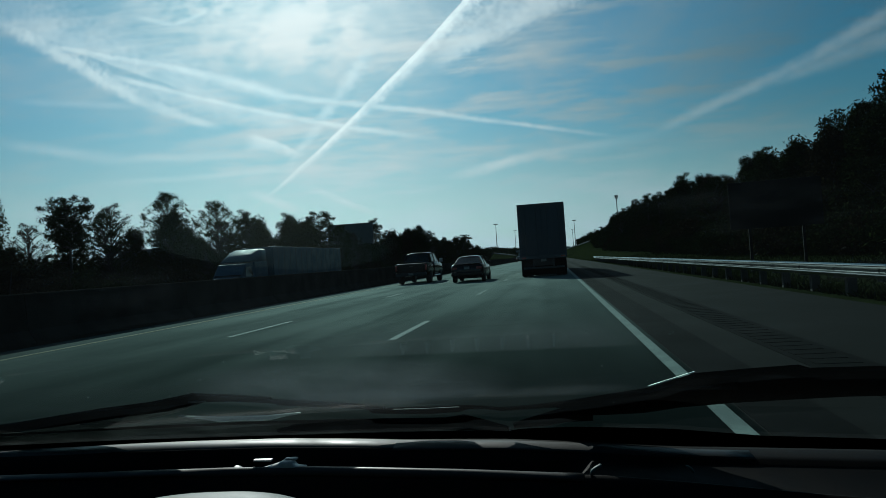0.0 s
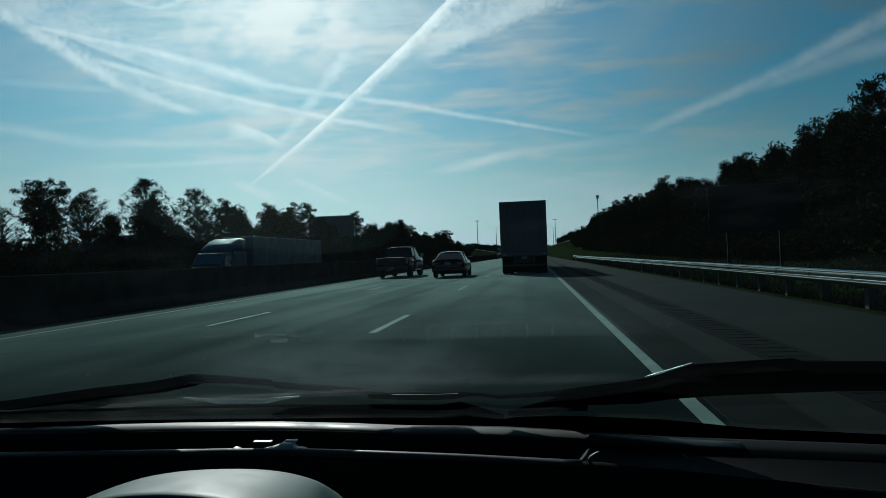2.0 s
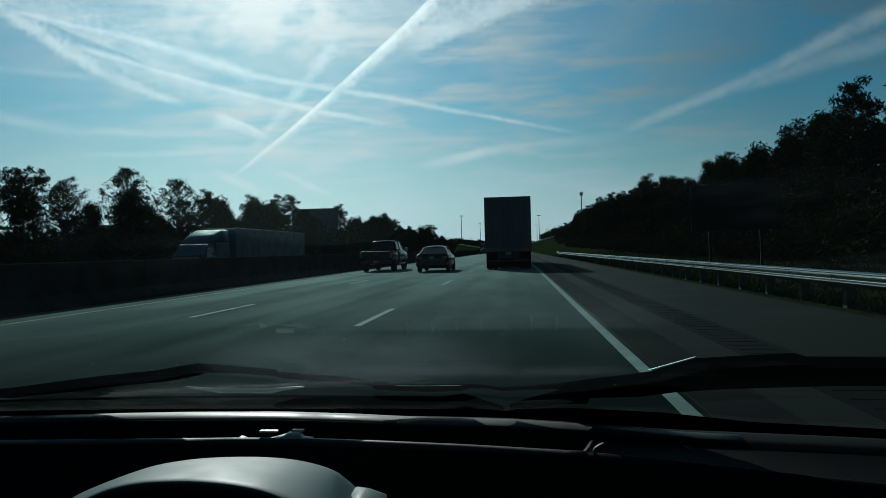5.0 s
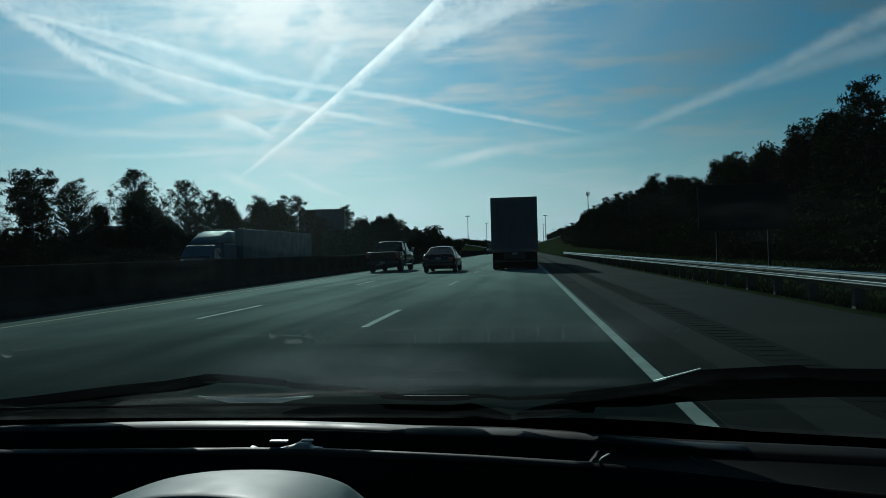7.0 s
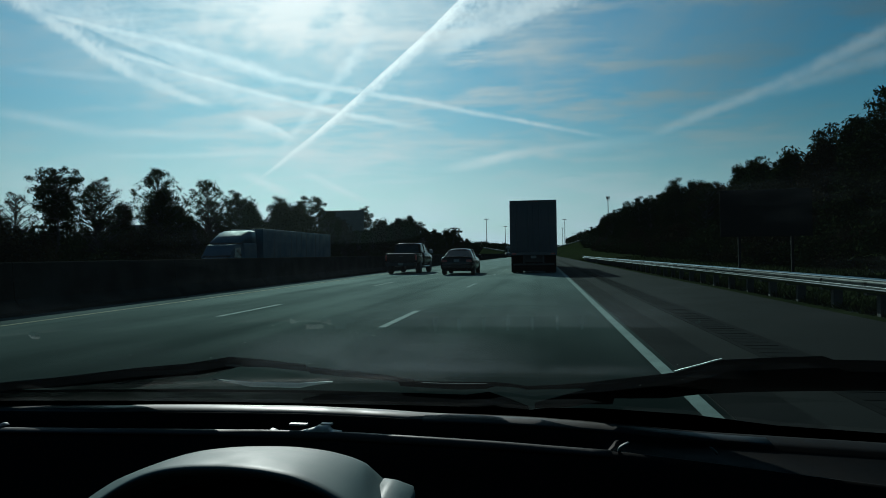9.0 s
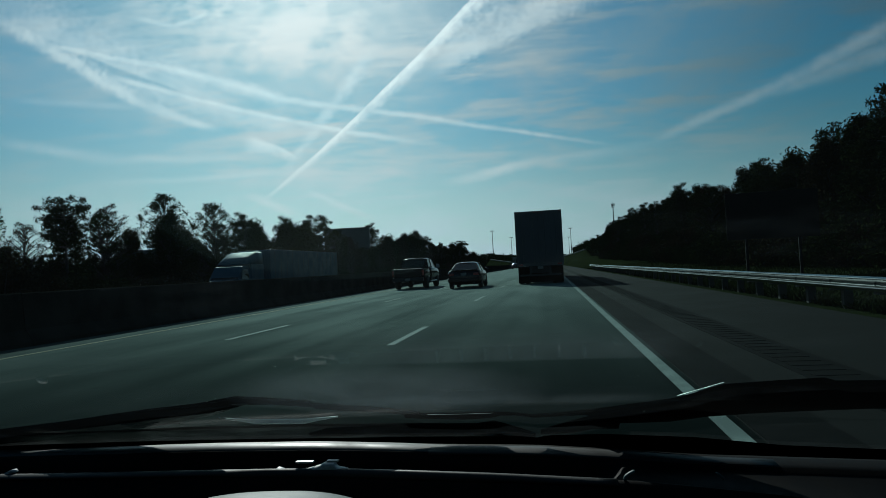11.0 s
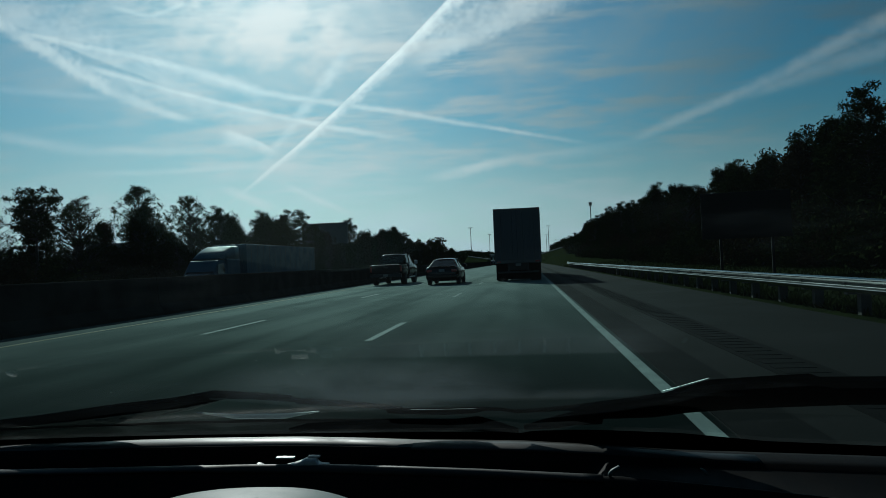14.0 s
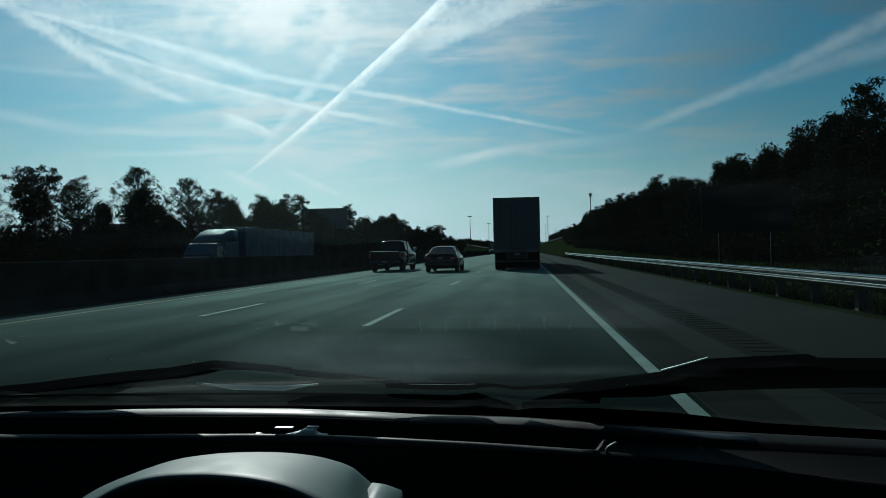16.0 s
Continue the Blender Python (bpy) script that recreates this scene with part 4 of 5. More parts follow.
# reflection of the cowl, painted as a pale strip
part("cowl_reflection", ribbon([on_screen(x, z, 0.012) for x, z in ((-0.525, 0.9515), (-0.49, 0.947), (-0.47, 0.9445), (-0.39, 0.9430), (-0.365, 0.9455), (-0.335, 0.9475))], [0.002, 0.005, 0.008, 0.008, 0.005, 0.002], 0.002), M_FIN, left_wiper, "pale strip below the blade, painted as a cowl reflection")
# short pale strips painted as glints on the black wiper
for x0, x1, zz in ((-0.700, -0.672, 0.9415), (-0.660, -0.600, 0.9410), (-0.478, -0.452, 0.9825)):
    part("edge_glint", ribbon([on_screen(x, zz, 0.012) for x in (x0, (x0 + x1) / 2, x1)], [0.0015, 0.003, 0.0015], 0.001), M_GLINT, left_wiper)

right_wiper = thing("windscreen_wiper", label="black wiper arm and blade with a painted edge highlight", category="wiper", group="wipers")
RW = [(-0.039, 0.9363, 0.006), (0.006, 0.940, 0.007), (0.043, 0.9465, 0.011), (0.066, 0.951, 0.024), (0.085, 0.955, 0.043), (0.124, 0.963, 0.050), (0.1725, 0.9735, 0.058), (0.1975, 0.9865, 0.065), (0.221, 0.9985, 0.071), (0.2855, 1.0044, 0.069), (0.336, 1.0083, 0.069), (0.352, 1.0024, 0.062), (0.4267, 1.0025, 0.057), (0.60, 1.000, 0.050), (0.78, 0.994, 0.046)]
part("blade", strip(RW, 0.008), M_RUBBER, right_wiper)
RW2 = [(-0.026, 0.8912, 0.014), (0.0, 0.9037, 0.026), (0.0295, 0.9172, 0.036), (0.0588, 0.9302, 0.040), (0.10, 0.9217, 0.030)]
part("linkage", strip(RW2, 0.006, 0.030), M_RUBBER, right_wiper)
# pale lines laid on the right wiper as painted highlights
part("arm_highlight", ribbon([on_screen(x, z, 0.036) for x, z in ((0.232, 0.957), (0.267, 0.9535), (0.343, 0.959), (0.386, 0.969), (0.405, 0.977))], [0.003, 0.004, 0.004, 0.004, 0.002], 0.002), M_GLINT, right_wiper)
part("arm_highlight", ribbon([on_screen(x, z, 0.036) for x, z in ((0.0775, 0.921), (0.106, 0.9295), (0.136, 0.9345))], [0.002, 0.003, 0.002], 0.002), M_GLINT, right_wiper)
part("blade_glint", ribbon([on_screen(x, z + 0.0018, 0.026) for x, z in ((0.170, 0.9730), (0.1975, 0.9865), (0.222, 0.9985))], [0.0012, 0.0018, 0.0010], 0.001), M_CHROME, right_wiper, "bright strip painted as the blade's highlight")
# ribbed grey cowl panel between the screen and the bonnet
part("cowl_panel", strip([(x, z, 0.045) for x, z in ((-1.05, 0.905), (-0.84, 0.9075), (-0.60, 0.9075), (-0.40, 0.9065), (-0.25, 0.903), (-0.12, 0.90))], 0.004, 0.045), M_STAIN, shell, "dull grey cowl panel")

# grit and dried drops on the screen
g = np.random.default_rng(3)
n = 560
sx = np.where(g.random(n) < 0.8, g.normal(-0.235, 0.065, n), -0.60 + 0.80 * g.random(n))
sz = np.where(sx > -0.35, 0.955 + 0.105 * g.random(n) ** 1.2, 0.975 + 0.08 * g.random(n))
sp = np.stack([sx, np.array([screen_y(z) - 0.5 * bow(x) + 0.002 for x, z in zip(sx, sz)]), sz], 1)
ss = (0.00020 + 0.0008 * g.random(n) ** 4)[:, None]
ax_, az_ = np.array([[1.0, 0, 0]]), np.array([[0, -0.86, 0.5]])
tagged(quads_mesh("dust_specks", np.stack([sp - ax_ * ss, sp - az_ * ss * 1.5, sp + ax_ * ss, sp + az_ * ss * 1.5], 1), M_SPECK), "pale grit and dried drops on the windscreen", "dirt", kind="stuff")


# ---- trees ----
def leaf_quads(rng, centres, spread, count, size, flat=0.75):
    """Quads scattered round clump centres."""
    n = len(centres) * count
    c = np.repeat(np.asarray(centres), count, axis=0)
    d = rng.normal(size=(n, 3))
    d /= np.linalg.norm(d, axis=1)[:, None]
    r = rng.random(n)[:, None] ** 0.5
    sp = np.repeat(np.asarray(spread), count)[:, None]
    p = c + d * r * sp * np.array([1, 1, flat])
    a, b = rng.normal(size=(n, 3)), rng.normal(size=(n, 3))
    a /= np.linalg.norm(a, axis=1)[:, None]
    b -= a * (a * b).sum(1)[:, None]
    b /= np.linalg.norm(b, axis=1)[:, None]
    s = size * (0.6 + 0.8 * rng.random(n))[:, None]
    a, b = a * s, b * s * 0.62
    return np.stack([p - a, p + 0.2 * a + b, p + a - 0.5 * b], axis=1)


def tree(seed, h, kind, crown_from=0.3, wide=0.3, clumps=46, count=52, size=0.24, open_=1.0, leaves=None, label="", tuft=0.0):
    """A tapered trunk with limbs and a crown of loose leaf clumps."""
    rng = np.random.default_rng(seed)
    top = thing("tree", label=label, category="tree", group="roadside trees")
    lean = rng.normal(size=2) * 0.03 * h
    bm = bmesh.new()
    steps = 6
    pts = [Vector((lean[0] * (k / steps) ** 2, lean[1] * (k / steps) ** 2, h * 0.94 * k / steps)) for k in range(steps + 1)]
    for k in range(steps):
        r = lambda q: 0.020 * h * (1 - 0.88 * q / steps) * (1.25 if q == 0 else 1)
        rod(pts[k] + (Vector((0, 0, -0.4)) if k == 0 else Vector()), pts[k + 1], r(k), r(k + 1), 8, bm, caps=False)
    centres, spread = [], []
    for k in range(clumps):
        q = (k + rng.random()) / clumps
        z = h * (crown_from + (1 - crown_from) * q)
        shape = (math.sin(math.pi * min(1, 0.12 + 0.88 * q)) ** 0.7) if kind == "broad" else (1.05 - 0.9 * q if kind == "spire" else (0.35 + 0.75 * math.sin(math.pi * min(1, 0.1 + 0.85 * q))) if kind == "pine" else (0.45 + 0.65 * q) * (1.0 if q < 0.8 else 1.0 - 2.2 * (q - 0.8)))
        ang = k * 2.4 + rng.random() * 1.2
        rad = h * wide * shape * (0.25 + 0.75 * rng.random() ** 0.6) * open_
        base = Vector((lean[0] * (z / h) ** 2, lean[1] * (z / h) ** 2, 0))
        c = base + Vector((math.cos(ang) * rad, math.sin(ang) * rad, z + rng.normal() * 0.02 * h))
        start = base + Vector((0, 0, max(h * crown_from * 0.75, z - rad * (0.75 if kind == "broad" else 0.2))))
        if k % 2 == 0 or tuft:
            mid = start.lerp(c, 0.55) + Vector((0, 0, 0.06 * rad))
            rod(start, mid, 0.007 * h * (1.1 - 0.8 * q), 0.004 * h, 5, bm, caps=False)
            rod(mid, c, 0.004 * h, 0.0012 * h, 5, bm, caps=False)
        centres.append(c)
        spread.append(h * (tuft or (0.085 if kind == "broad" else 0.07)) * (0.7 + 0.7 * rng.random()))
    part("trunk", bm, M_BARK, top)
    quads_mesh("crown", leaf_quads(rng, centres, spread, count, size), leaves, top)
    return top


def bush(seed, h, leaves, label):
    rng = np.random.default_rng(seed)
    top = thing("shrub", label=label, category="shrub", group="roadside shrubs")
    bm = bmesh.new()
    cs, sp = [], []
    for k in range(18):
        ang, rad = rng.random() * 6.28, h * 0.75 * rng.random() ** 0.5
        z = h * (0.12 + 0.8 * rng.random() * (1 - (rad / h) ** 2))
        c = Vector((math.cos(ang) * rad, math.sin(ang) * rad, z))
        if k % 2 == 0:
            rod((0.1 * math.cos(ang), 0.1 * math.sin(ang), -0.2), c, 0.02 * h, 0.004 * h, 5, bm, caps=False)
        cs.append(c); sp.append(0.28 * h)
    part("stems", bm, M_BARK, top)
    quads_mesh("leaves", leaf_quads(rng, cs, sp, 210, 0.105), leaves, top)
    return top


PROTO = [
    tree(1, 11.0, "broad", 0.16, 0.27, 90, 120, 0.17, leaves=M_LEAF, label="dark broad-leaved roadside tree with a full rounded crown"),
    tree(2, 11.0, "broad", 0.20, 0.25, 84, 110, 0.165, leaves=M_LEAF_DRY, label="broad-leaved roadside tree turning autumn brown"),
    tree(3, 11.0, "broad", 0.24, 0.29, 150, 44, 0.115, tuft=0.048, leaves=M_LEAF, label="open broad-leaved tree with sky between its limbs"),
    tree(4, 11.0, "umbrella", 0.58, 0.24, 70, 90, 0.125, tuft=0.052, leaves=M_NEEDLE, label="tall pine with a bare trunk and high crown"),
    tree(5, 11.0, "pine", 0.34, 0.16, 90, 84, 0.135, tuft=0.050, leaves=M_NEEDLE, label="tall slender pine with ragged dark needles"),
    tree(6, 11.0, "spire", 0.14, 0.22, 84, 100, 0.15, leaves=M_NEEDLE, label="pointed dark conifer beside the road"),
    tree(7, 11.0, "broad", 0.26, 0.28, 150, 30, 0.10, tuft=0.040, open_=1.1, leaves=M_LEAF_DRY, label="thin half-bare tree with a see-through crown"),
]
BUSH = [bush(20, 3.0, M_LEAF, "dense dark green roadside shrub"), bush(21, 3.0, M_LEAF_DRY, "brownish roadside shrub with dry leaves")]
spare = {}


def plant(src, x, y, h, turn, base=11.0):
    s = h / base
    m = pose(x, y, land(x, y) - 0.05, 0, 0, turn)
    if src.name not in spare:
        spare[src.name] = src
        src.matrix_basis = m @ Matrix.Diagonal((s, s, s, 1))
        return src
    k = s / src.scale[0]
    return copy_thing(src, m @ Matrix.Diagonal((k, k, k, 1)))


rng = random.Random(7)
# right-hand wood: shrubs at its foot, mixed trees, pines among them
y = 14.0
while y < 250:
    for row, x in ((0, 21.0), (1, 26.0)):
        px_ = x + rng.uniform(-1.4, 1.6)
        h = (8.9 + 0.7 * min(1.0, y / 100) + 0.7 * row) * (0.88 + 0.12 * min(1.0, y / 70)) * rng.uniform(0.90, 1.10)
        pick = rng.choices(range(7), (3, 2, 1, 2, 8, 5, 0))[0]
        if pick in (3, 4):
            h *= 1.08
        plant(PROTO[pick], px_, y + rng.uniform(-1, 1), h, rng.uniform(0, 360))
    y += 3.3 + y * 0.013
y = 12.0
while y < 210:
    plant(BUSH[rng.random() < 0.35], 17.6 + rng.uniform(-0.8, 0.8), y, rng.uniform(2.4, 4.2), rng.uniform(0, 360), 3.0)
    plant(BUSH[rng.random() < 0.35], 20.0 + rng.uniform(-0.8, 0.8), y + 1.2, rng.uniform(3.4, 5.6), rng.uniform(0, 360), 3.0)
    y += 2.7 + y * 0.012
# left-hand belt beyond the far carriageway
y = 30.0
while y < 330:
    for row, x in ((0, -36.5), (1, -41.5)):
        far = min(1.0, y / 200)
        h = (6.1 + 3.5 * far + 0.7 * row) * rng.uniform(0.72, 1.22)
        pick = rng.choices(range(7), (5, 3, 3, 1, 1, 1, 2))[0]
        if pick in (3, 4, 5):
            h *= 1.15
        if not (44 < y < 60):
            plant(PROTO[pick], x + rng.uniform(-1.6, 1.6), y + rng.uniform(-1.2, 1.2), h, rng.uniform(0, 360))
    y += 3.8 + y * 0.016
y = 26.0
while y < 300:
    plant(BUSH[rng.random() < 0.3], -33.5 + rng.uniform(-0.8, 0.8), y, rng.uniform(2.6, 4.6), rng.uniform(0, 360), 3.0)
    y += 2.8 + y * 0.014

for src, hx, hy, hh in ((2, -37.0, 61.0, 10.8), (2, -37.5, 71.0, 10.6), (3, -37.0, 46.5, 8.8), (3, -38.0, 106.0, 11.4), (4, -36.5, 88.0, 9.8), (4, -40.0, 50.0, 8.4), (2, -39.0, 54.0, 8.4), (6, -41.0, 57.0, 9.4), (2, -40.5, 65.5, 9.2)):
    plant(PROTO[src], hx, hy, hh, rng.uniform(0, 360))


def woods(name, x0, x1, y0, y1, h0, h1, n, size, seed, label):
    """Far woodland: one uneven mass of foliage with a ragged top."""
    g = np.random.default_rng(seed)
    y = y0 + (y1 - y0) * g.random(n)
    x = x0 + (x1 - x0) * g.random(n)
    f = (y - y0) / (y1 - y0)
    hh = h0 + (h1 - h0) * f
    top = np.array([0.80 + 0.34 * noise.noise((a * 0.16, b * 0.11, seed)) + 0.16 * noise.noise((a * 0.6, b * 0.45, seed + 9)) for a, b in zip(x, y)]) * hh
    z = top * g.random(n) ** 0.7
    c = np.stack([x, y, z + np.array([land(a, b) for a, b in zip(x, y)])], axis=1)
    q = leaf_quads(g, c, np.full(n, 0.4), 1, size)
    return tagged(quads_mesh(name, q, M_WOOD_FAR), label, "woodland", kind="stuff")


woods("woodland", 23.0, 36.0, 240, 640, 9.5, 12.5, 60000, 0.6, 31, "distant dark mixed wood along the verge")
woods("woodland", 31.0, 44.0, 12, 240, 9.0, 11.5, 60000, 0.42, 32, "dense dark wood behind the roadside trees")
woods("woodland", -58.0, -45.0, 40, 335, 5.4, 10.0, 60000, 0.42, 33, "dense dark wood behind the roadside trees")
woods("woodland", -64.0, -36.0, 420, 900, 10.0, 15.0, 34000, 0.9, 34, "distant dark mixed wood along the far carriageway")
woods("woodland", -330.0, 330.0, 1180, 1300, 12.0, 13.0, 26000, 2.0, 35, "far dark treeline on the horizon")


# grass tufts on the verge
g = np.random.default_rng(5)
n = 16000
gx = EDGE + 0.7 + 10.5 * g.random(n) ** 1.3
gy = 8 + 100 * g.random(n) ** 1.6
gz = np.array([land(a, b) for a, b in zip(gx, gy)])
ang, hgt = g.random(n) * 6.28, 0.06 + 0.12 * g.random(n)
base_p = np.stack([gx, gy, gz - 0.01], 1)
side = np.stack([np.cos(ang), np.sin(ang), 0 * ang], 1) * 0.035
tip = np.stack([0.08 * g.normal(size=n), 0.08 * g.normal(size=n), hgt], 1)
tagged(quads_mesh("grass_tufts", np.stack([base_p - side, base_p + side, base_p + tip + 0.3 * side, base_p + tip - 0.3 * side], 1), M_BLADE), "short rough grass tufts on the verge", "grass", kind="stuff")


# ---- vehicles ----
def wheel(parent, x, y, r, wide, steel=M_RIM, name="wheel"):
    """Tyre with a dished rim; the outer face points away from the car's middle."""
    s = 1 if x > 0 else -1
    w = new(name)
    w.parent = parent
    w.location = (x, y, r)
    h = wide / 2
    part("tyre", lathe([(-h, 0.62 * r), (-h, 0.90 * r), (-0.8 * h, 0.98 * r), (0, r), (0.8 * h, 0.98 * r), (h, 0.90 * r), (h, 0.62 * r)], 28), M_TYRE, w, smooth=True)
    part("rim", lathe([(-0.7 * h, 0.10 * r), (-0.7 * h, 0.60 * r), (s * 0.5 * h, 0.63 * r), (s * 0.95 * h, 0.64 * r), (s * 0.6 * h, 0.50 * r), (s * 0.7 * h, 0.16 * r), (s * 0.8 * h, 0.02 * r)] if s > 0 else
                      [(0.7 * h, 0.10 * r), (0.7 * h, 0.60 * r), (-0.5 * h, 0.63 * r), (-0.95 * h, 0.64 * r), (-0.6 * h, 0.50 * r), (-0.7 * h, 0.16 * r), (-0.8 * h, 0.02 * r)], 20), steel, w, smooth=True)
    return w


for wx, wy in ((-0.93, -1.45), (0.73, -1.45), (-0.93, 1.5), (0.73, 1.5)):
    wheel(shell, wx, wy, 0.325, 0.20)


def hull(stations):
    """Body skin from stations (y, half width, foot, belt, top, tuck)."""
    rings = []
    for y, w, z0, z1, z2, tuck in stations:
        half = [(0.0, z0), (0.72 * w, z0), (0.93 * w, z0 + 0.05), (w, z0 + 0.35 * (z1 - z0)), (0.995 * w, z0 + 0.7 * (z1 - z0)), (0.96 * w, z1), (tuck * w, z1 + 0.85 * (z2 - z1)), (0.8 * tuck * w, z2), (0.0, z2 + 0.012)]
        rings.append([(x, y, z) for x, z in half] + [(-x, y, z) for x, z in half[-2:0:-1]])
    return loft(rings)


def glass_quad(parent, name, pts, label=""):
    bm = bmesh.new()
    f = bm.faces.new([bm.verts.new(p) for p in pts])
    made = bmesh.ops.extrude_face_region(bm, geom=[f])["geom"]
    bm.normal_update()
    nrm = f.normal.copy()
    for e in made:
        if isinstance(e, bmesh.types.BMVert):
            e.co -= nrm * 0.006
    return part(name, bm, M_CARGLASS, parent, label)


def sedan(x, y, **tags):
    """Four-door car; y = 0 is its rear end."""
    c = thing("sedan", x, y, 0, **tags)
    part("body", hull([(0.00, 0.70, 0.40, 0.72, 0.74, 0.9), (0.05, 0.83, 0.28, 0.86, 0.90, 0.9), (0.20, 0.88, 0.24, 0.95, 1.00, 0.88), (0.70, 0.90, 0.20, 0.95, 1.00, 0.86), (1.6, 0.91, 0.19, 0.93, 0.97, 0.86), (3.1, 0.91, 0.19, 0.92, 0.96, 0.86),
                       (4.0, 0.89, 0.20, 0.84, 0.88, 0.86), (4.6, 0.82, 0.24, 0.72, 0.76, 0.86), (4.8, 0.66, 0.34, 0.60, 0.62, 0.86)]), M_SEDAN, c, smooth=True)
    part("roof", loft([[(s * w, yy, z) for s, z in ((-1, z0), (-0.93, z1), (-0.6, z1 + 0.035), (0, z1 + 0.045), (0.6, z1 + 0.035), (0.93, z1), (1, z0))] for yy, w, z0, z1 in ((1.28, 0.56, 1.335, 1.35), (1.5, 0.585, 1.37, 1.385), (2.2, 0.60, 1.395, 1.41), (2.75, 0.585, 1.36, 1.375))]), M_SEDAN, c, smooth=True)
    for s in (-1, 1):
        for p, q, r in (((s * 0.74, 0.62, 0.98), (s * 0.565, 1.30, 1.345), 0.035), ((s * 0.79, 2.05, 0.96), (s * 0.605, 2.05, 1.40), 0.03), ((s * 0.77, 3.35, 0.94), (s * 0.59, 2.72, 1.37), 0.03), ((s * 0.565, 1.30, 1.35), (s * 0.59, 2.75, 1.385), 0.03)):
            part("pillar", rod(p, q, r, r, 8), M_SEDAN, c)
        glass_quad(c, "side_window", [(s * 0.785, 0.95, 0.985), (s * 0.785, 2.02, 0.965), (s * 0.605, 2.02, 1.37), (s * 0.59, 1.38, 1.345)])
        glass_quad(c, "side_window", [(s * 0.785, 2.08, 0.965), (s * 0.775, 3.22, 0.955), (s * 0.595, 2.72, 1.36), (s * 0.605, 2.08, 1.375)])
        part("tail_light", box(s * 0.82 - (0.0 if s < 0 else 0.30), s * 0.82 + (0.30 if s < 0 else 0.0), -0.005, 0.10, 0.70, 0.85, 0.03), M_TAIL, c, "dark red tail light")
        part("door_mirror", box(s * 0.99 - 0.09, s * 0.99 + 0.09, 3.0, 3.09, 0.97, 1.09, 0.03), M_SEDAN, c)
        part("exhaust", rod((s * 0.55, -0.02, 0.27), (s * 0.55, 0.3, 0.27), 0.04, 0.04, 12), M_STEEL_DARK, c)
        for wy in (1.0, 3.75):
            wheel(c, s * 0.80, wy, 0.33, 0.21)
    glass_quad(c, "rear_window", [(-0.70, 0.60, 0.995), (0.70, 0.60, 0.995), (0.535, 1.27, 1.345), (-0.535, 1.27, 1.345)])
    glass_quad(c, "windscreen", [(-0.73, 3.42, 0.965), (0.73, 3.42, 0.965), (0.56, 2.77, 1.36), (-0.56, 2.77, 1.36)])
    part("rear_bumper", box(-0.86, 0.86, -0.06, 0.16, 0.36, 0.58, 0.05), M_SEDAN, c)
    part("number_plate", box(-0.15, 0.15, -0.012, 0.0, 0.72, 0.86, 0.004), M_PLATE, c, "plain pale number plate")
    part("boot_lip", box(-0.72, 0.72, 0.10, 0.24, 0.985, 1.02, 0.012), M_SEDAN, c)
    for s in (-0.36, 0.36):
        part("seat", box(s - 0.24, s + 0.24, 2.1, 2.22, 0.6, 1.16, 0.05), M_RUBBER, c)
    return c


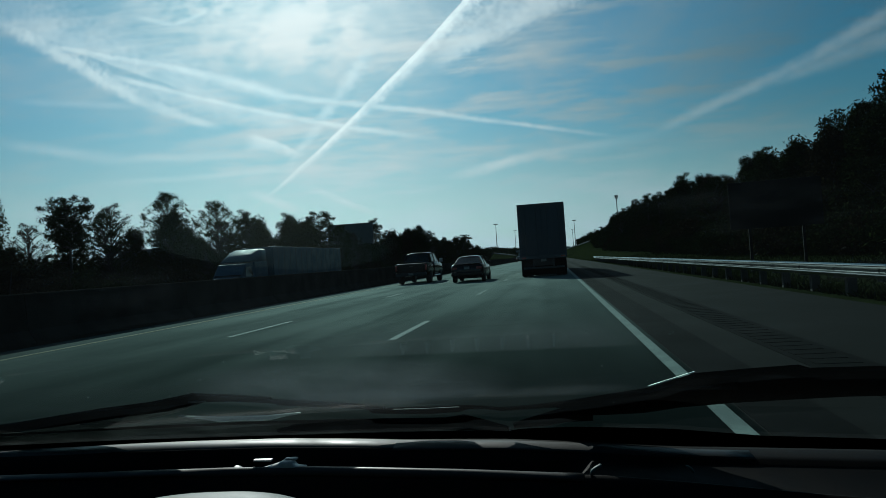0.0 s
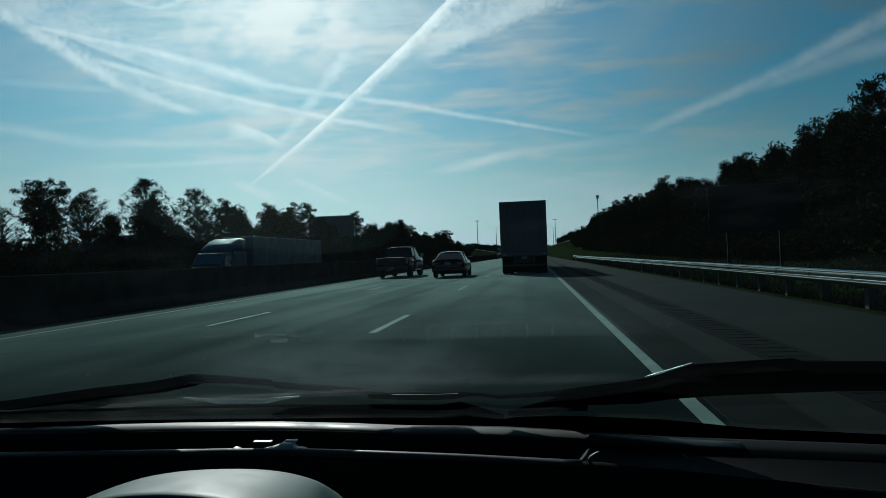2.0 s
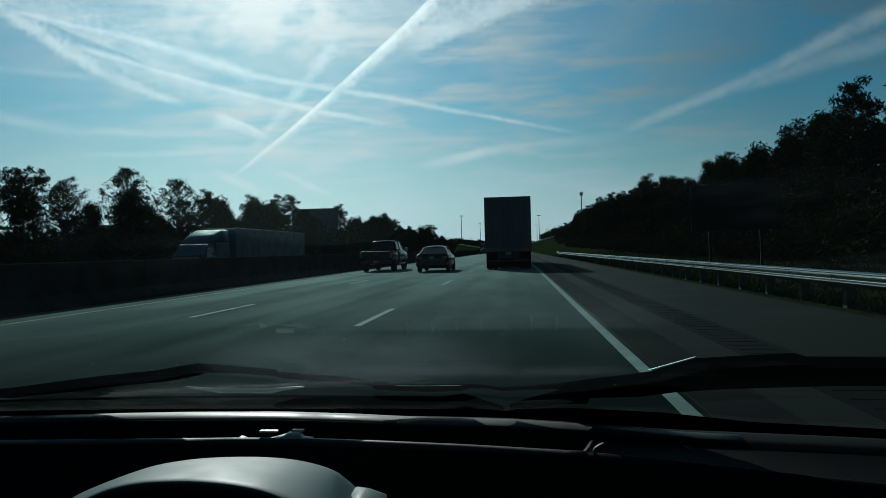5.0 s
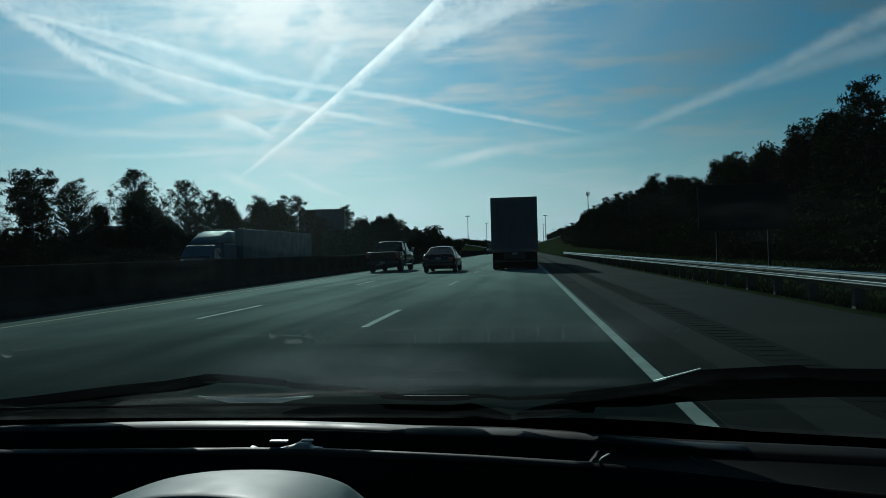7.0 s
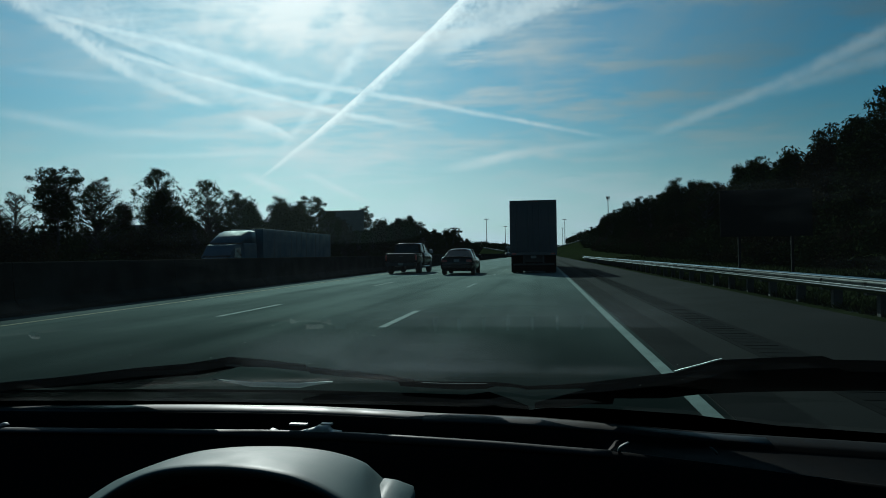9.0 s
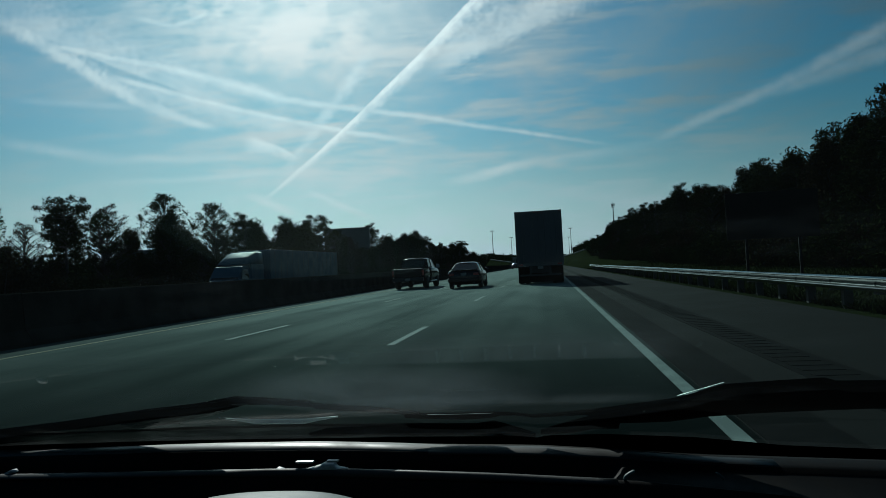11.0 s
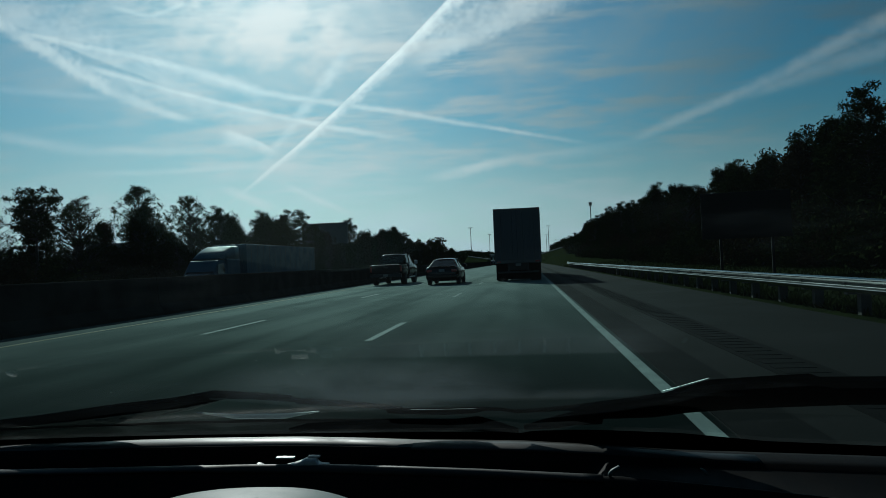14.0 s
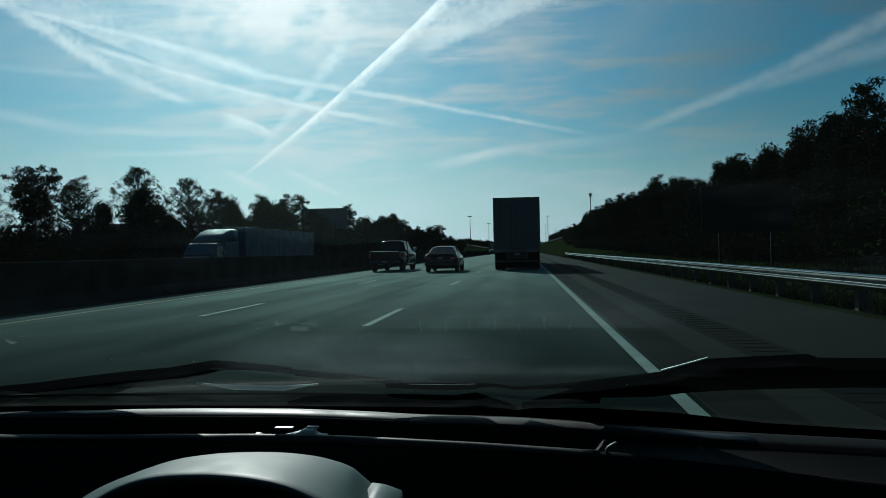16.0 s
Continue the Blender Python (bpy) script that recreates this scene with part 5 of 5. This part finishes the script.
def pickup(x, y, **tags):
    """Crew-cab pickup; y = 0 is the tailgate."""
    c = thing("pickup_truck", x, y, 0, **tags)
    part("bed", hull([(0.06, 0.95, 0.55, 1.16, 1.18, 0.97), (0.2, 0.98, 0.50, 1.20, 1.22, 0.97), (1.0, 0.99, 0.48, 1.20, 1.22, 0.97), (1.95, 0.99, 0.48, 1.20, 1.22, 0.97)]), M_PICKUP, c, smooth=True)
    part("tailgate", box(-0.82, 0.82, 0.0, 0.07, 0.66, 1.21, 0.02), M_PICKUP, c)
    part("gate_handle", box(-0.12, 0.12, -0.015, 0.005, 1.02, 1.09, 0.008), M_STEEL_DARK, c)
    part("cab", hull([(1.98, 0.99, 0.46, 1.24, 1.27, 0.9), (2.6, 1.0, 0.45, 1.24, 1.27, 0.9), (4.2, 1.0, 0.45, 1.22, 1.26, 0.9), (4.6, 0.99, 0.46, 1.18, 1.24, 0.9), (5.5, 0.97, 0.50, 1.10, 1.17, 0.9), (5.8, 0.88, 0.55, 1.0, 1.05, 0.9)]), M_PICKUP, c, smooth=True)
    part("roof", loft([[(s * w, yy, z) for s, z in ((-1, z1 - 0.03), (-0.93, z1), (-0.6, z1 + 0.04), (0, z1 + 0.055), (0.6, z1 + 0.04), (0.93, z1), (1, z1 - 0.03))] for yy, w, z1 in ((2.08, 0.72, 1.79), (2.5, 0.75, 1.83), (3.3, 0.76, 1.84), (3.85, 0.72, 1.80))]), M_PICKUP, c, smooth=True)
    for s in (-1, 1):
        for p, q, r in (((s * 0.86, 2.02, 1.25), (s * 0.73, 2.12, 1.80), 0.05), ((s * 0.88, 3.05, 1.25), (s * 0.76, 3.05, 1.82), 0.04), ((s * 0.87, 4.45, 1.22), (s * 0.73, 3.80, 1.80), 0.04)):
            part("pillar", rod(p, q, r, r, 8), M_PICKUP, c)
        glass_quad(c, "side_window", [(s * 0.875, 2.12, 1.27), (s * 0.885, 3.0, 1.27), (s * 0.765, 3.0, 1.79), (s * 0.755, 2.2, 1.77)])
        glass_quad(c, "side_window", [(s * 0.885, 3.1, 1.27), (s * 0.88, 4.32, 1.25), (s * 0.75, 3.76, 1.77), (s * 0.765, 3.1, 1.79)])
        part("tail_light", box(s * 0.90 - 0.06, s * 0.90 + 0.06, -0.01, 0.12, 0.80, 1.14, 0.02), M_TAIL, c, "dark red tail light")
        part("door_mirror", box(s * 1.14 - 0.10, s * 1.14 + 0.10, 4.02, 4.12, 1.22, 1.46, 0.03), M_CHROME, c, "bright door mirror")
        part("side_step", rod((s * 0.98, 2.3, 0.42), (s * 0.98, 4.3, 0.42), 0.045, 0.045, 10), M_RIM, c)
        part("rear_quarter_trim", box(s * 1.0 - 0.006, s * 1.0 + 0.006, 0.3, 1.7, 1.06, 1.075), M_CHROME, c)
        for wy in (1.15, 4.75):
            wheel(c, s * 0.86, wy, 0.41, 0.28)
    glass_quad(c, "rear_window", [(-0.72, 2.03, 1.29), (0.72, 2.03, 1.29), (0.66, 2.11, 1.77), (-0.66, 2.11, 1.77)])
    glass_quad(c, "windscreen", [(-0.82, 4.5, 1.25), (0.82, 4.5, 1.25), (0.69, 3.86, 1.79), (-0.69, 3.86, 1.79)])
    part("rear_bumper", box(-0.94, 0.94, -0.12, 0.06, 0.48, 0.68, 0.03), M_STEEL_DARK, c)
    part("number_plate", box(-0.15, 0.15, -0.135, -0.12, 0.52, 0.66, 0.003), M_PLATE, c, "plain pale number plate")
    part("hitch", box(-0.05, 0.05, -0.22, -0.05, 0.40, 0.47, 0.01), M_STEEL_DARK, c)
    for s in (-0.42, 0.42):
        part("seat", box(s - 0.25, s + 0.25, 2.9, 3.05, 0.8, 1.5, 0.06), M_RUBBER, c)
    return c


def tractor_parts(c, y0, paint):
    """Cab, sleeper and running gear of a road tractor from y0 on."""
    part("sleeper", box(-1.2, 1.2, y0, y0 + 2.2, 0.95, 3.0, 0.10), paint, c)
    part("roof_fairing", loft([[(-1.15, yy, 2.98), (-1.1, yy, z), (-0.8, yy, z + 0.1), (0.8, yy, z + 0.1), (1.1, yy, z), (1.15, yy, 2.98)] for yy, z in ((y0 + 0.05, 3.85), (y0 + 0.9, 3.82), (y0 + 1.9, 3.45), (y0 + 2.7, 3.02))]), paint, c, smooth=True)
    part("cab", loft([[(-1.15 * w, yy, 0.9), (-1.2 * w, yy, 1.9), (-1.05 * w, yy, z), (1.05 * w, yy, z), (1.2 * w, yy, 1.9), (1.15 * w, yy, 0.9)] for yy, w, z in ((y0 + 2.2, 1, 2.98), (y0 + 3.2, 0.98, 2.85), (y0 + 3.9, 0.95, 2.05))]), paint, c)
    part("bonnet", loft([[(-1.0 * w, yy, 0.6), (-1.05 * w, yy, 1.3), (-0.8 * w, yy, z), (0.8 * w, yy, z), (1.05 * w, yy, 1.3), (1.0 * w, yy, 0.6)] for yy, w, z in ((y0 + 3.9, 1, 2.0), (y0 + 5.0, 0.95, 1.8), (y0 + 5.7, 0.82, 1.45))]), paint, c, smooth=True)
    glass_quad(c, "windscreen", [(-1.0, y0 + 3.93, 2.02), (1.0, y0 + 3.93, 2.02), (0.98, y0 + 3.22, 2.8), (-0.98, y0 + 3.22, 2.8)])
    part("front_bumper", box(-1.15, 1.15, y0 + 5.6, y0 + 5.95, 0.35, 0.75, 0.06), M_CHROME, c)
    for s in (-1, 1):
        glass_quad(c, "side_window", [(s * 1.19, y0 + 2.5, 1.95), (s * 1.17, y0 + 3.6, 1.95), (s * 1.08, y0 + 3.3, 2.6), (s * 1.10, y0 + 2.5, 2.7)])
        part("headlight", box(s * 0.85 - 0.14, s * 0.85 + 0.14, y0 + 5.45, y0 + 5.72, 0.95, 1.18, 0.04), M_CLEAR, c)
        part("fuel_tank", rod((s * 0.95, y0 + 0.6, 0.75), (s * 0.95, y0 + 2.4, 0.75), 0.30, 0.30, 18), M_RIM, c)
        for wy in (y0 - 1.6, y0 - 0.3, y0 + 4.7):
            wheel(c, s * 1.0, wy, 0.51, 0.30)
    part("chassis", box(-0.45, 0.45, y0 - 2.4, y0 + 5.4, 0.65, 0.9, 0.02), M_STEEL_DARK, c)


def semi(x, y, skin, paint, turn=0, lift=0.0, **tags):
    """Tractor and box trailer; y = 0 is the trailer's rear."""
    c = thing("semi_truck", x, y, lift, turn, **tags)
    W2, L, Z0, Z1 = 1.295, 16.1, 1.12, 4.10
    part("trailer_box", box(-W2, W2, 0.05, L, Z0, Z1, 0.015), skin, c)
    part("roof_rail", box(-W2 - 0.012, W2 + 0.012, 0.0, 0.14, Z1 - 0.13, Z1 + 0.012, 0.01), M_TRAILER_FRAME, c)
    part("sill", box(-W2 - 0.012, W2 + 0.012, 0.0, 0.12, Z0 - 0.10, Z0 + 0.10, 0.01), M_TRAILER_FRAME, c)
    for s in (-1, 1):
        part("corner_post", box(s * (W2 - 0.04) - 0.055, s * (W2 - 0.04) + 0.055, 0.0, 0.12, Z0 + 0.10, Z1 - 0.13, 0.01), M_TRAILER_FRAME, c)
        door = part("rear_door", box(min(s * 0.015, s * (W2 - 0.10)), max(s * 0.015, s * (W2 - 0.10)), 0.012, 0.06, Z0 + 0.12, Z1 - 0.15, 0.008), skin, c)
        for bx in (0.30, 0.92):
            part("lock_rod", rod((s * bx, -0.008, Z0 + 0.06), (s * bx, -0.008, Z1 - 0.10), 0.014, 0.014, 8), M_TRAILER_FRAME, door)
            part("rod_handle", box(s * bx - 0.17, s * bx + 0.17, -0.03, -0.015, Z0 + 0.72, Z0 + 0.755, 0.004), M_TRAILER_FRAME, door)
            for bz in (0.35, 1.2, 2.1, 2.75):
                part("rod_bracket", box(s * bx - 0.035, s * bx + 0.035, -0.02, 0.014, Z0 + bz, Z0 + bz + 0.06, 0.004), M_TRAILER_FRAME, door)
        for bz in (0.3, 0.95, 1.6, 2.3, 2.7):
            part("hinge", box(s * (W2 - 0.12) - 0.10, s * (W2 - 0.12) + 0.10, -0.008, 0.014, Z0 + bz, Z0 + bz + 0.07, 0.004), M_TRAILER_FRAME, door)
        part("tail_light", box(s * 1.08 - 0.12, s * 1.08 + 0.12, -0.02, 0.03, Z0 - 0.06, Z0 + 0.03, 0.01), M_TAIL, c, "dark red tail light")
        part("marker_light", box(s * 1.18 - 0.04, s * 1.18 + 0.04, -0.012, 0.01, Z1 - 0.09, Z1 - 0.04, 0.006), M_TAIL, c)
        part("guard_upright", box(s * 0.55 - 0.05, s * 0.55 + 0.05, 0.03, 0.13, 0.55, Z0 - 0.10, 0.01), M_STEEL_DARK, c)
        part("mud_flap", box(s * 0.97 - 0.30, s * 0.97 + 0.30, 0.62, 0.635, 0.07, 1.0), M_RUBBER, c)
        for wy in (1.25, 2.50):
            wheel(c, s * 1.12, wy, 0.51, 0.28)
            wheel(c, s * 0.78, wy, 0.51, 0.28)
        part("side_rail", box(s * (W2 + 0.006) - 0.012, s * (W2 + 0.006) + 0.012, 0.12, L - 0.1, Z0 - 0.02, Z0 + 0.16, 0.004), M_TRAILER_FRAME, c)
        part("landing_leg", box(s * 0.85 - 0.06, s * 0.85 + 0.06, 11.8, 11.95, 0.25, Z0, 0.01), M_STEEL_DARK, c)
        for k in range(13):
            part("side_seam", box(s * (W2 + 0.001) - 0.008, s * (W2 + 0.001) + 0.008, 1.2 * k + 0.8, 1.2 * k + 0.85, Z0 + 0.16, Z1 - 0.06), M_TRAILER_FRAME, c)
    # black sheet added between the flaps to stand for shade under the trailer
    part("shade_sheet", box(-0.66, 0.66, 0.64, 0.655, 0.10, 1.02), M_RUBBER, c)
    for k in (-0.2, 0, 0.2):
        part("marker_light", box(k - 0.04, k + 0.04, -0.012, 0.01, Z1 - 0.09, Z1 - 0.04, 0.006), M_TAIL, c)
    part("underride_guard", box(-1.15, 1.15, 0.02, 0.12, 0.46, 0.56, 0.012), M_STEEL_DARK, c)
    part("number_plate", box(-0.15, 0.15, 0.0, 0.012, 0.85, 1.0, 0.003), M_PLATE, c, "plain pale number plate")
    part("bogie", box(-0.55, 0.55, 0.5, 4.0, 0.62, Z0, 0.02), M_STEEL_DARK, c)
    for wy in (1.25, 2.50):
        part("axle", rod((-1.1, wy, 0.51), (1.1, wy, 0.51), 0.07, 0.07, 12), M_STEEL_DARK, c)
    tractor_parts(c, L + 0.9, paint)
    return c


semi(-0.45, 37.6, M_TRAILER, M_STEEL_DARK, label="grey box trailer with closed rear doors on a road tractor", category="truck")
sedan(-4.55, 35.5, label="dark four-door sedan driving in the middle lane", category="car")
sedan(-8.1, 165.0, label="distant dark sedan driving far ahead", category="car")
pickup(-8.25, 38.5, label="black crew-cab pickup truck driving beside the median barrier", category="pickup truck")
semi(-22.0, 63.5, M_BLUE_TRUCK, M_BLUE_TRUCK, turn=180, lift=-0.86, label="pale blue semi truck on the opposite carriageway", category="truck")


# ---- far things ----
def light_mast(x, y, h, **tags):
    c = thing("light_mast", x, y, min(0.0, land(x, y)), **tags)
    part("pole", rod((0, 0, -0.5), (0, 0, h), 0.42, 0.14, 12), M_GALV, c)
    part("ring", lathe([(h - 0.2, 0.5), (h - 0.2, 1.1), (h, 1.1), (h, 0.5)], 16, "z"), M_GALV, c)
    for k in range(6):
        a = k * math.pi / 3
        part("floodlight", box(1.35 * math.cos(a) - 0.35, 1.35 * math.cos(a) + 0.35, 1.35 * math.sin(a) - 0.35, 1.35 * math.sin(a) + 0.35, h - 0.35, h + 0.1, 0.06), M_STEEL_DARK, c)
    return c


for mx, my, mh in ((-39.0, 480.0, 27.0), (-34.0, 640.0, 28.0), (19.5, 560.0, 29.0), (24.0, 760.0, 29.0)):
    light_mast(mx, my, mh, label="tall galvanised high-mast floodlight pole", category="light mast", group="light masts")

tower = thing("cell_tower", 46.0, 470.0, -0.2, label="slim grey telecom tower with antenna arrays on top", category="tower")
part("mast", rod((0, 0, -1), (0, 0, 39.5), 0.45, 0.26, 12), M_GALV, tower)
for k in range(9):
    a = 2 * math.pi * k / 9
    part("antenna_panel", box(1.0 * math.cos(a) - 0.14, 1.0 * math.cos(a) + 0.14, 1.0 * math.sin(a) - 0.10, 1.0 * math.sin(a) + 0.10, 37.9, 39.9, 0.04), M_STEEL_DARK, tower)
part("platform", lathe([(37.2, 0.3), (37.2, 1.2), (37.5, 1.2), (37.5, 0.3)], 14, "z"), M_STEEL_DARK, tower)
part("lightning_rod", rod((0, 0, 39.5), (0, 0, 41.5), 0.06, 0.03, 6), M_STEEL_DARK, tower)


def billboard(x, y, turn, wide, tall, top, **tags):
    c = thing("billboard", x, y, land(x, y), turn, **tags)
    part("panel", box(-wide / 2, wide / 2, -0.12, 0.12, top - tall, top, 0.03), M_BOARD, c)
    part("catwalk", box(-wide / 2, wide / 2, -0.8, -0.15, top - tall - 0.25, top - tall - 0.12), M_STEEL_DARK, c)
    n = 6
    for k in range(n):
        px_ = -wide / 2 + wide * (k + 0.5) / n
        part("post", rod((px_, 0.2, -0.8), (px_, 0.2, top - 0.4), 0.14, 0.12, 8), M_STEEL_DARK, c)
    for k in range(4):
        px_ = -wide / 2 + wide * (k + 0.5) / 4
        part("lamp_arm", rod((px_, -0.2, top - tall - 0.1), (px_, -1.6, top - tall - 0.2), 0.03, 0.03, 6), M_STEEL_DARK, c)
    return c


billboard(-41.0, 133.0, 6, 9.5, 4.3, 11.2, label="dark billboard on steel posts above the treeline", category="billboard")
billboard(-62.0, 94.0, 8, 8.6, 3.6, 6.6, label="dark billboard on steel posts in a gap between trees", category="billboard")

bridge = thing("overpass", 0, 690, 0, label="pale concrete road bridge crossing the motorway far ahead", category="bridge", kind="structure")
part("deck", box(-90, 90, -6, 6, 6.2, 7.6, 0.1), M_BRIDGE, bridge)
part("parapet", box(-90, 90, -6.3, -6.0, 6.9, 8.5, 0.05), M_BRIDGE, bridge)
for px_ in (-34, -13.5, 13.5, 34):
    part("pier", box(px_ - 0.8, px_ + 0.8, -5, 5, -1, 6.2, 0.1), M_BRIDGE, bridge)
sign = thing("road_sign", 3.0, 683.0, 7.2, label="dark overhead sign panel on the bridge", category="road sign")
part("panel", box(-4.0, 4.0, -0.2, 0.0, 0.0, 3.6, 0.05), M_BOARD, sign)
part("bracket", box(-3.0, 3.0, 0.0, 0.72, 0.5, 0.8), M_STEEL_DARK, sign)

# slip roads climbing on grass banks, one on each side
def slip(p0, p1, foot, back, label):
    tops = [Vector(p0).lerp(Vector(p1), k / 10) for k in range(11)]
    rings = [[(t.x, t.y - foot, -0.8), (t.x, t.y - foot * 0.45, 0.35 * t.z), (t.x, t.y - 2.6, t.z - 0.3), (t.x, t.y + 4.0, t.z), (t.x, t.y + back, -0.8)] for t in tops]
    tagged(link("embankment", loft(rings), M_GRASS, smooth=True), "grass embankment below a slip road", "embankment", kind="structure")
    rings = [[(t.x, t.y - 3.0, t.z - 0.75), (t.x, t.y - 3.0, t.z + 0.1), (t.x, t.y + 3.5, t.z + 0.25), (t.x, t.y + 3.5, t.z - 0.3)] for t in tops]
    tagged(link("slip_road", loft(rings), M_SLIP), label, "road", kind="structure")


slip((8.6, 400.0, 4.2), (22.5, 404.0, 8.2), 120, 40, "pale concrete slip road climbing a grass bank")
slip((-35.5, 412.0, 5.0), (-22.5, 416.0, 2.6), 60, 40, "pale concrete slip road descending a grass bank")

# overhead wires on wooden poles
def utility_pole(x, y, h):
    c = thing("utility_pole", x, y, land(x, y), -12, label="tall wooden utility pole with a crossarm", category="utility pole", group="utility poles")
    part("pole", rod((0, 0, -1), (0, 0, h), 0.19, 0.12, 10), M_POST, c)
    part("crossarm", box(-1.6, 1.6, -0.07, 0.07, h - 1.4, h - 1.2, 0.01), M_POST, c)
    for k in (-1.4, -0.5, 0.5, 1.4):
        part("insulator", rod((k, 0, h - 1.2), (k, 0, h - 0.95), 0.06, 0.03, 8), M_CHROME, c)
    return c


POLE_A, POLE_B = (-74.0, 178.0, 15.5), (58.0, 108.0, 25.0)
utility_pole(*POLE_A)
utility_pole(*POLE_B)
for k, (o, hz) in enumerate(((-1.4, 0.0), (1.4, 0.0))):
    bm = bmesh.new()
    pts = []
    for i in range(31):
        f = i / 30
        pts.append(Vector((POLE_A[0] + (POLE_B[0] - POLE_A[0]) * f + 0.3 * o, POLE_A[1] + (POLE_B[1] - POLE_A[1]) * f + o * 2.2, POLE_A[2] - 1.0 + (POLE_B[2] - POLE_A[2]) * f - 5.0 * f * (1 - f) + 0.25 * k)))
    for a, b in zip(pts, pts[1:]):
        rod(a, b, 0.003, 0.003, 5, bm, caps=False)
    tagged(link("overhead_wire", bm, M_WIRE), "thin dark overhead power wire", "wire", group="overhead wires")

# guide sign on two posts in the verge; its near-black colour paints the shaded face
board = thing("road_sign", 10.4, 33.0, land(10.4, 33.0), -4, label="roadside guide sign on two steel posts in the grass, coloured dark as shaded", category="road sign")
for px_ in (-1.15, 1.15):
    foot = land(10.4 + px_, 33.0) - land(10.4, 33.0)
    part("post", box(px_ - 0.06, px_ + 0.06, -0.05, 0.05, foot - 0.4, 4.1, 0.008), M_STAKE, board)
    part("post_base", box(px_ - 0.13, px_ + 0.13, -0.12, 0.12, foot - 0.2, foot + 0.06, 0.02), M_STAKE, board)
part("panel", box(-2.0, 2.0, -0.09, -0.055, 2.0, 4.2, 0.01), M_STAKE, board)
for bz in (2.35, 3.1, 3.85):
    part("stiffener", box(-1.9, 1.9, -0.055, -0.02, bz, bz + 0.06), M_STAKE, board)

# shallow rumble grooves along the shoulder
g0 = part("rumble_groove", box(-0.20, 0.20, 0.0, 0.17, -0.01, 0.005, 0.012), M_SEAM, shoulder)
g0.location = (FOG + 1.43, 3.0, 0)
for k in range(1, 190):
    ob = new("rumble_groove", g0.data)
    ob.parent = shoulder
    ob.location = (FOG + 1.43, 3.0 + 0.30 * k, 0)
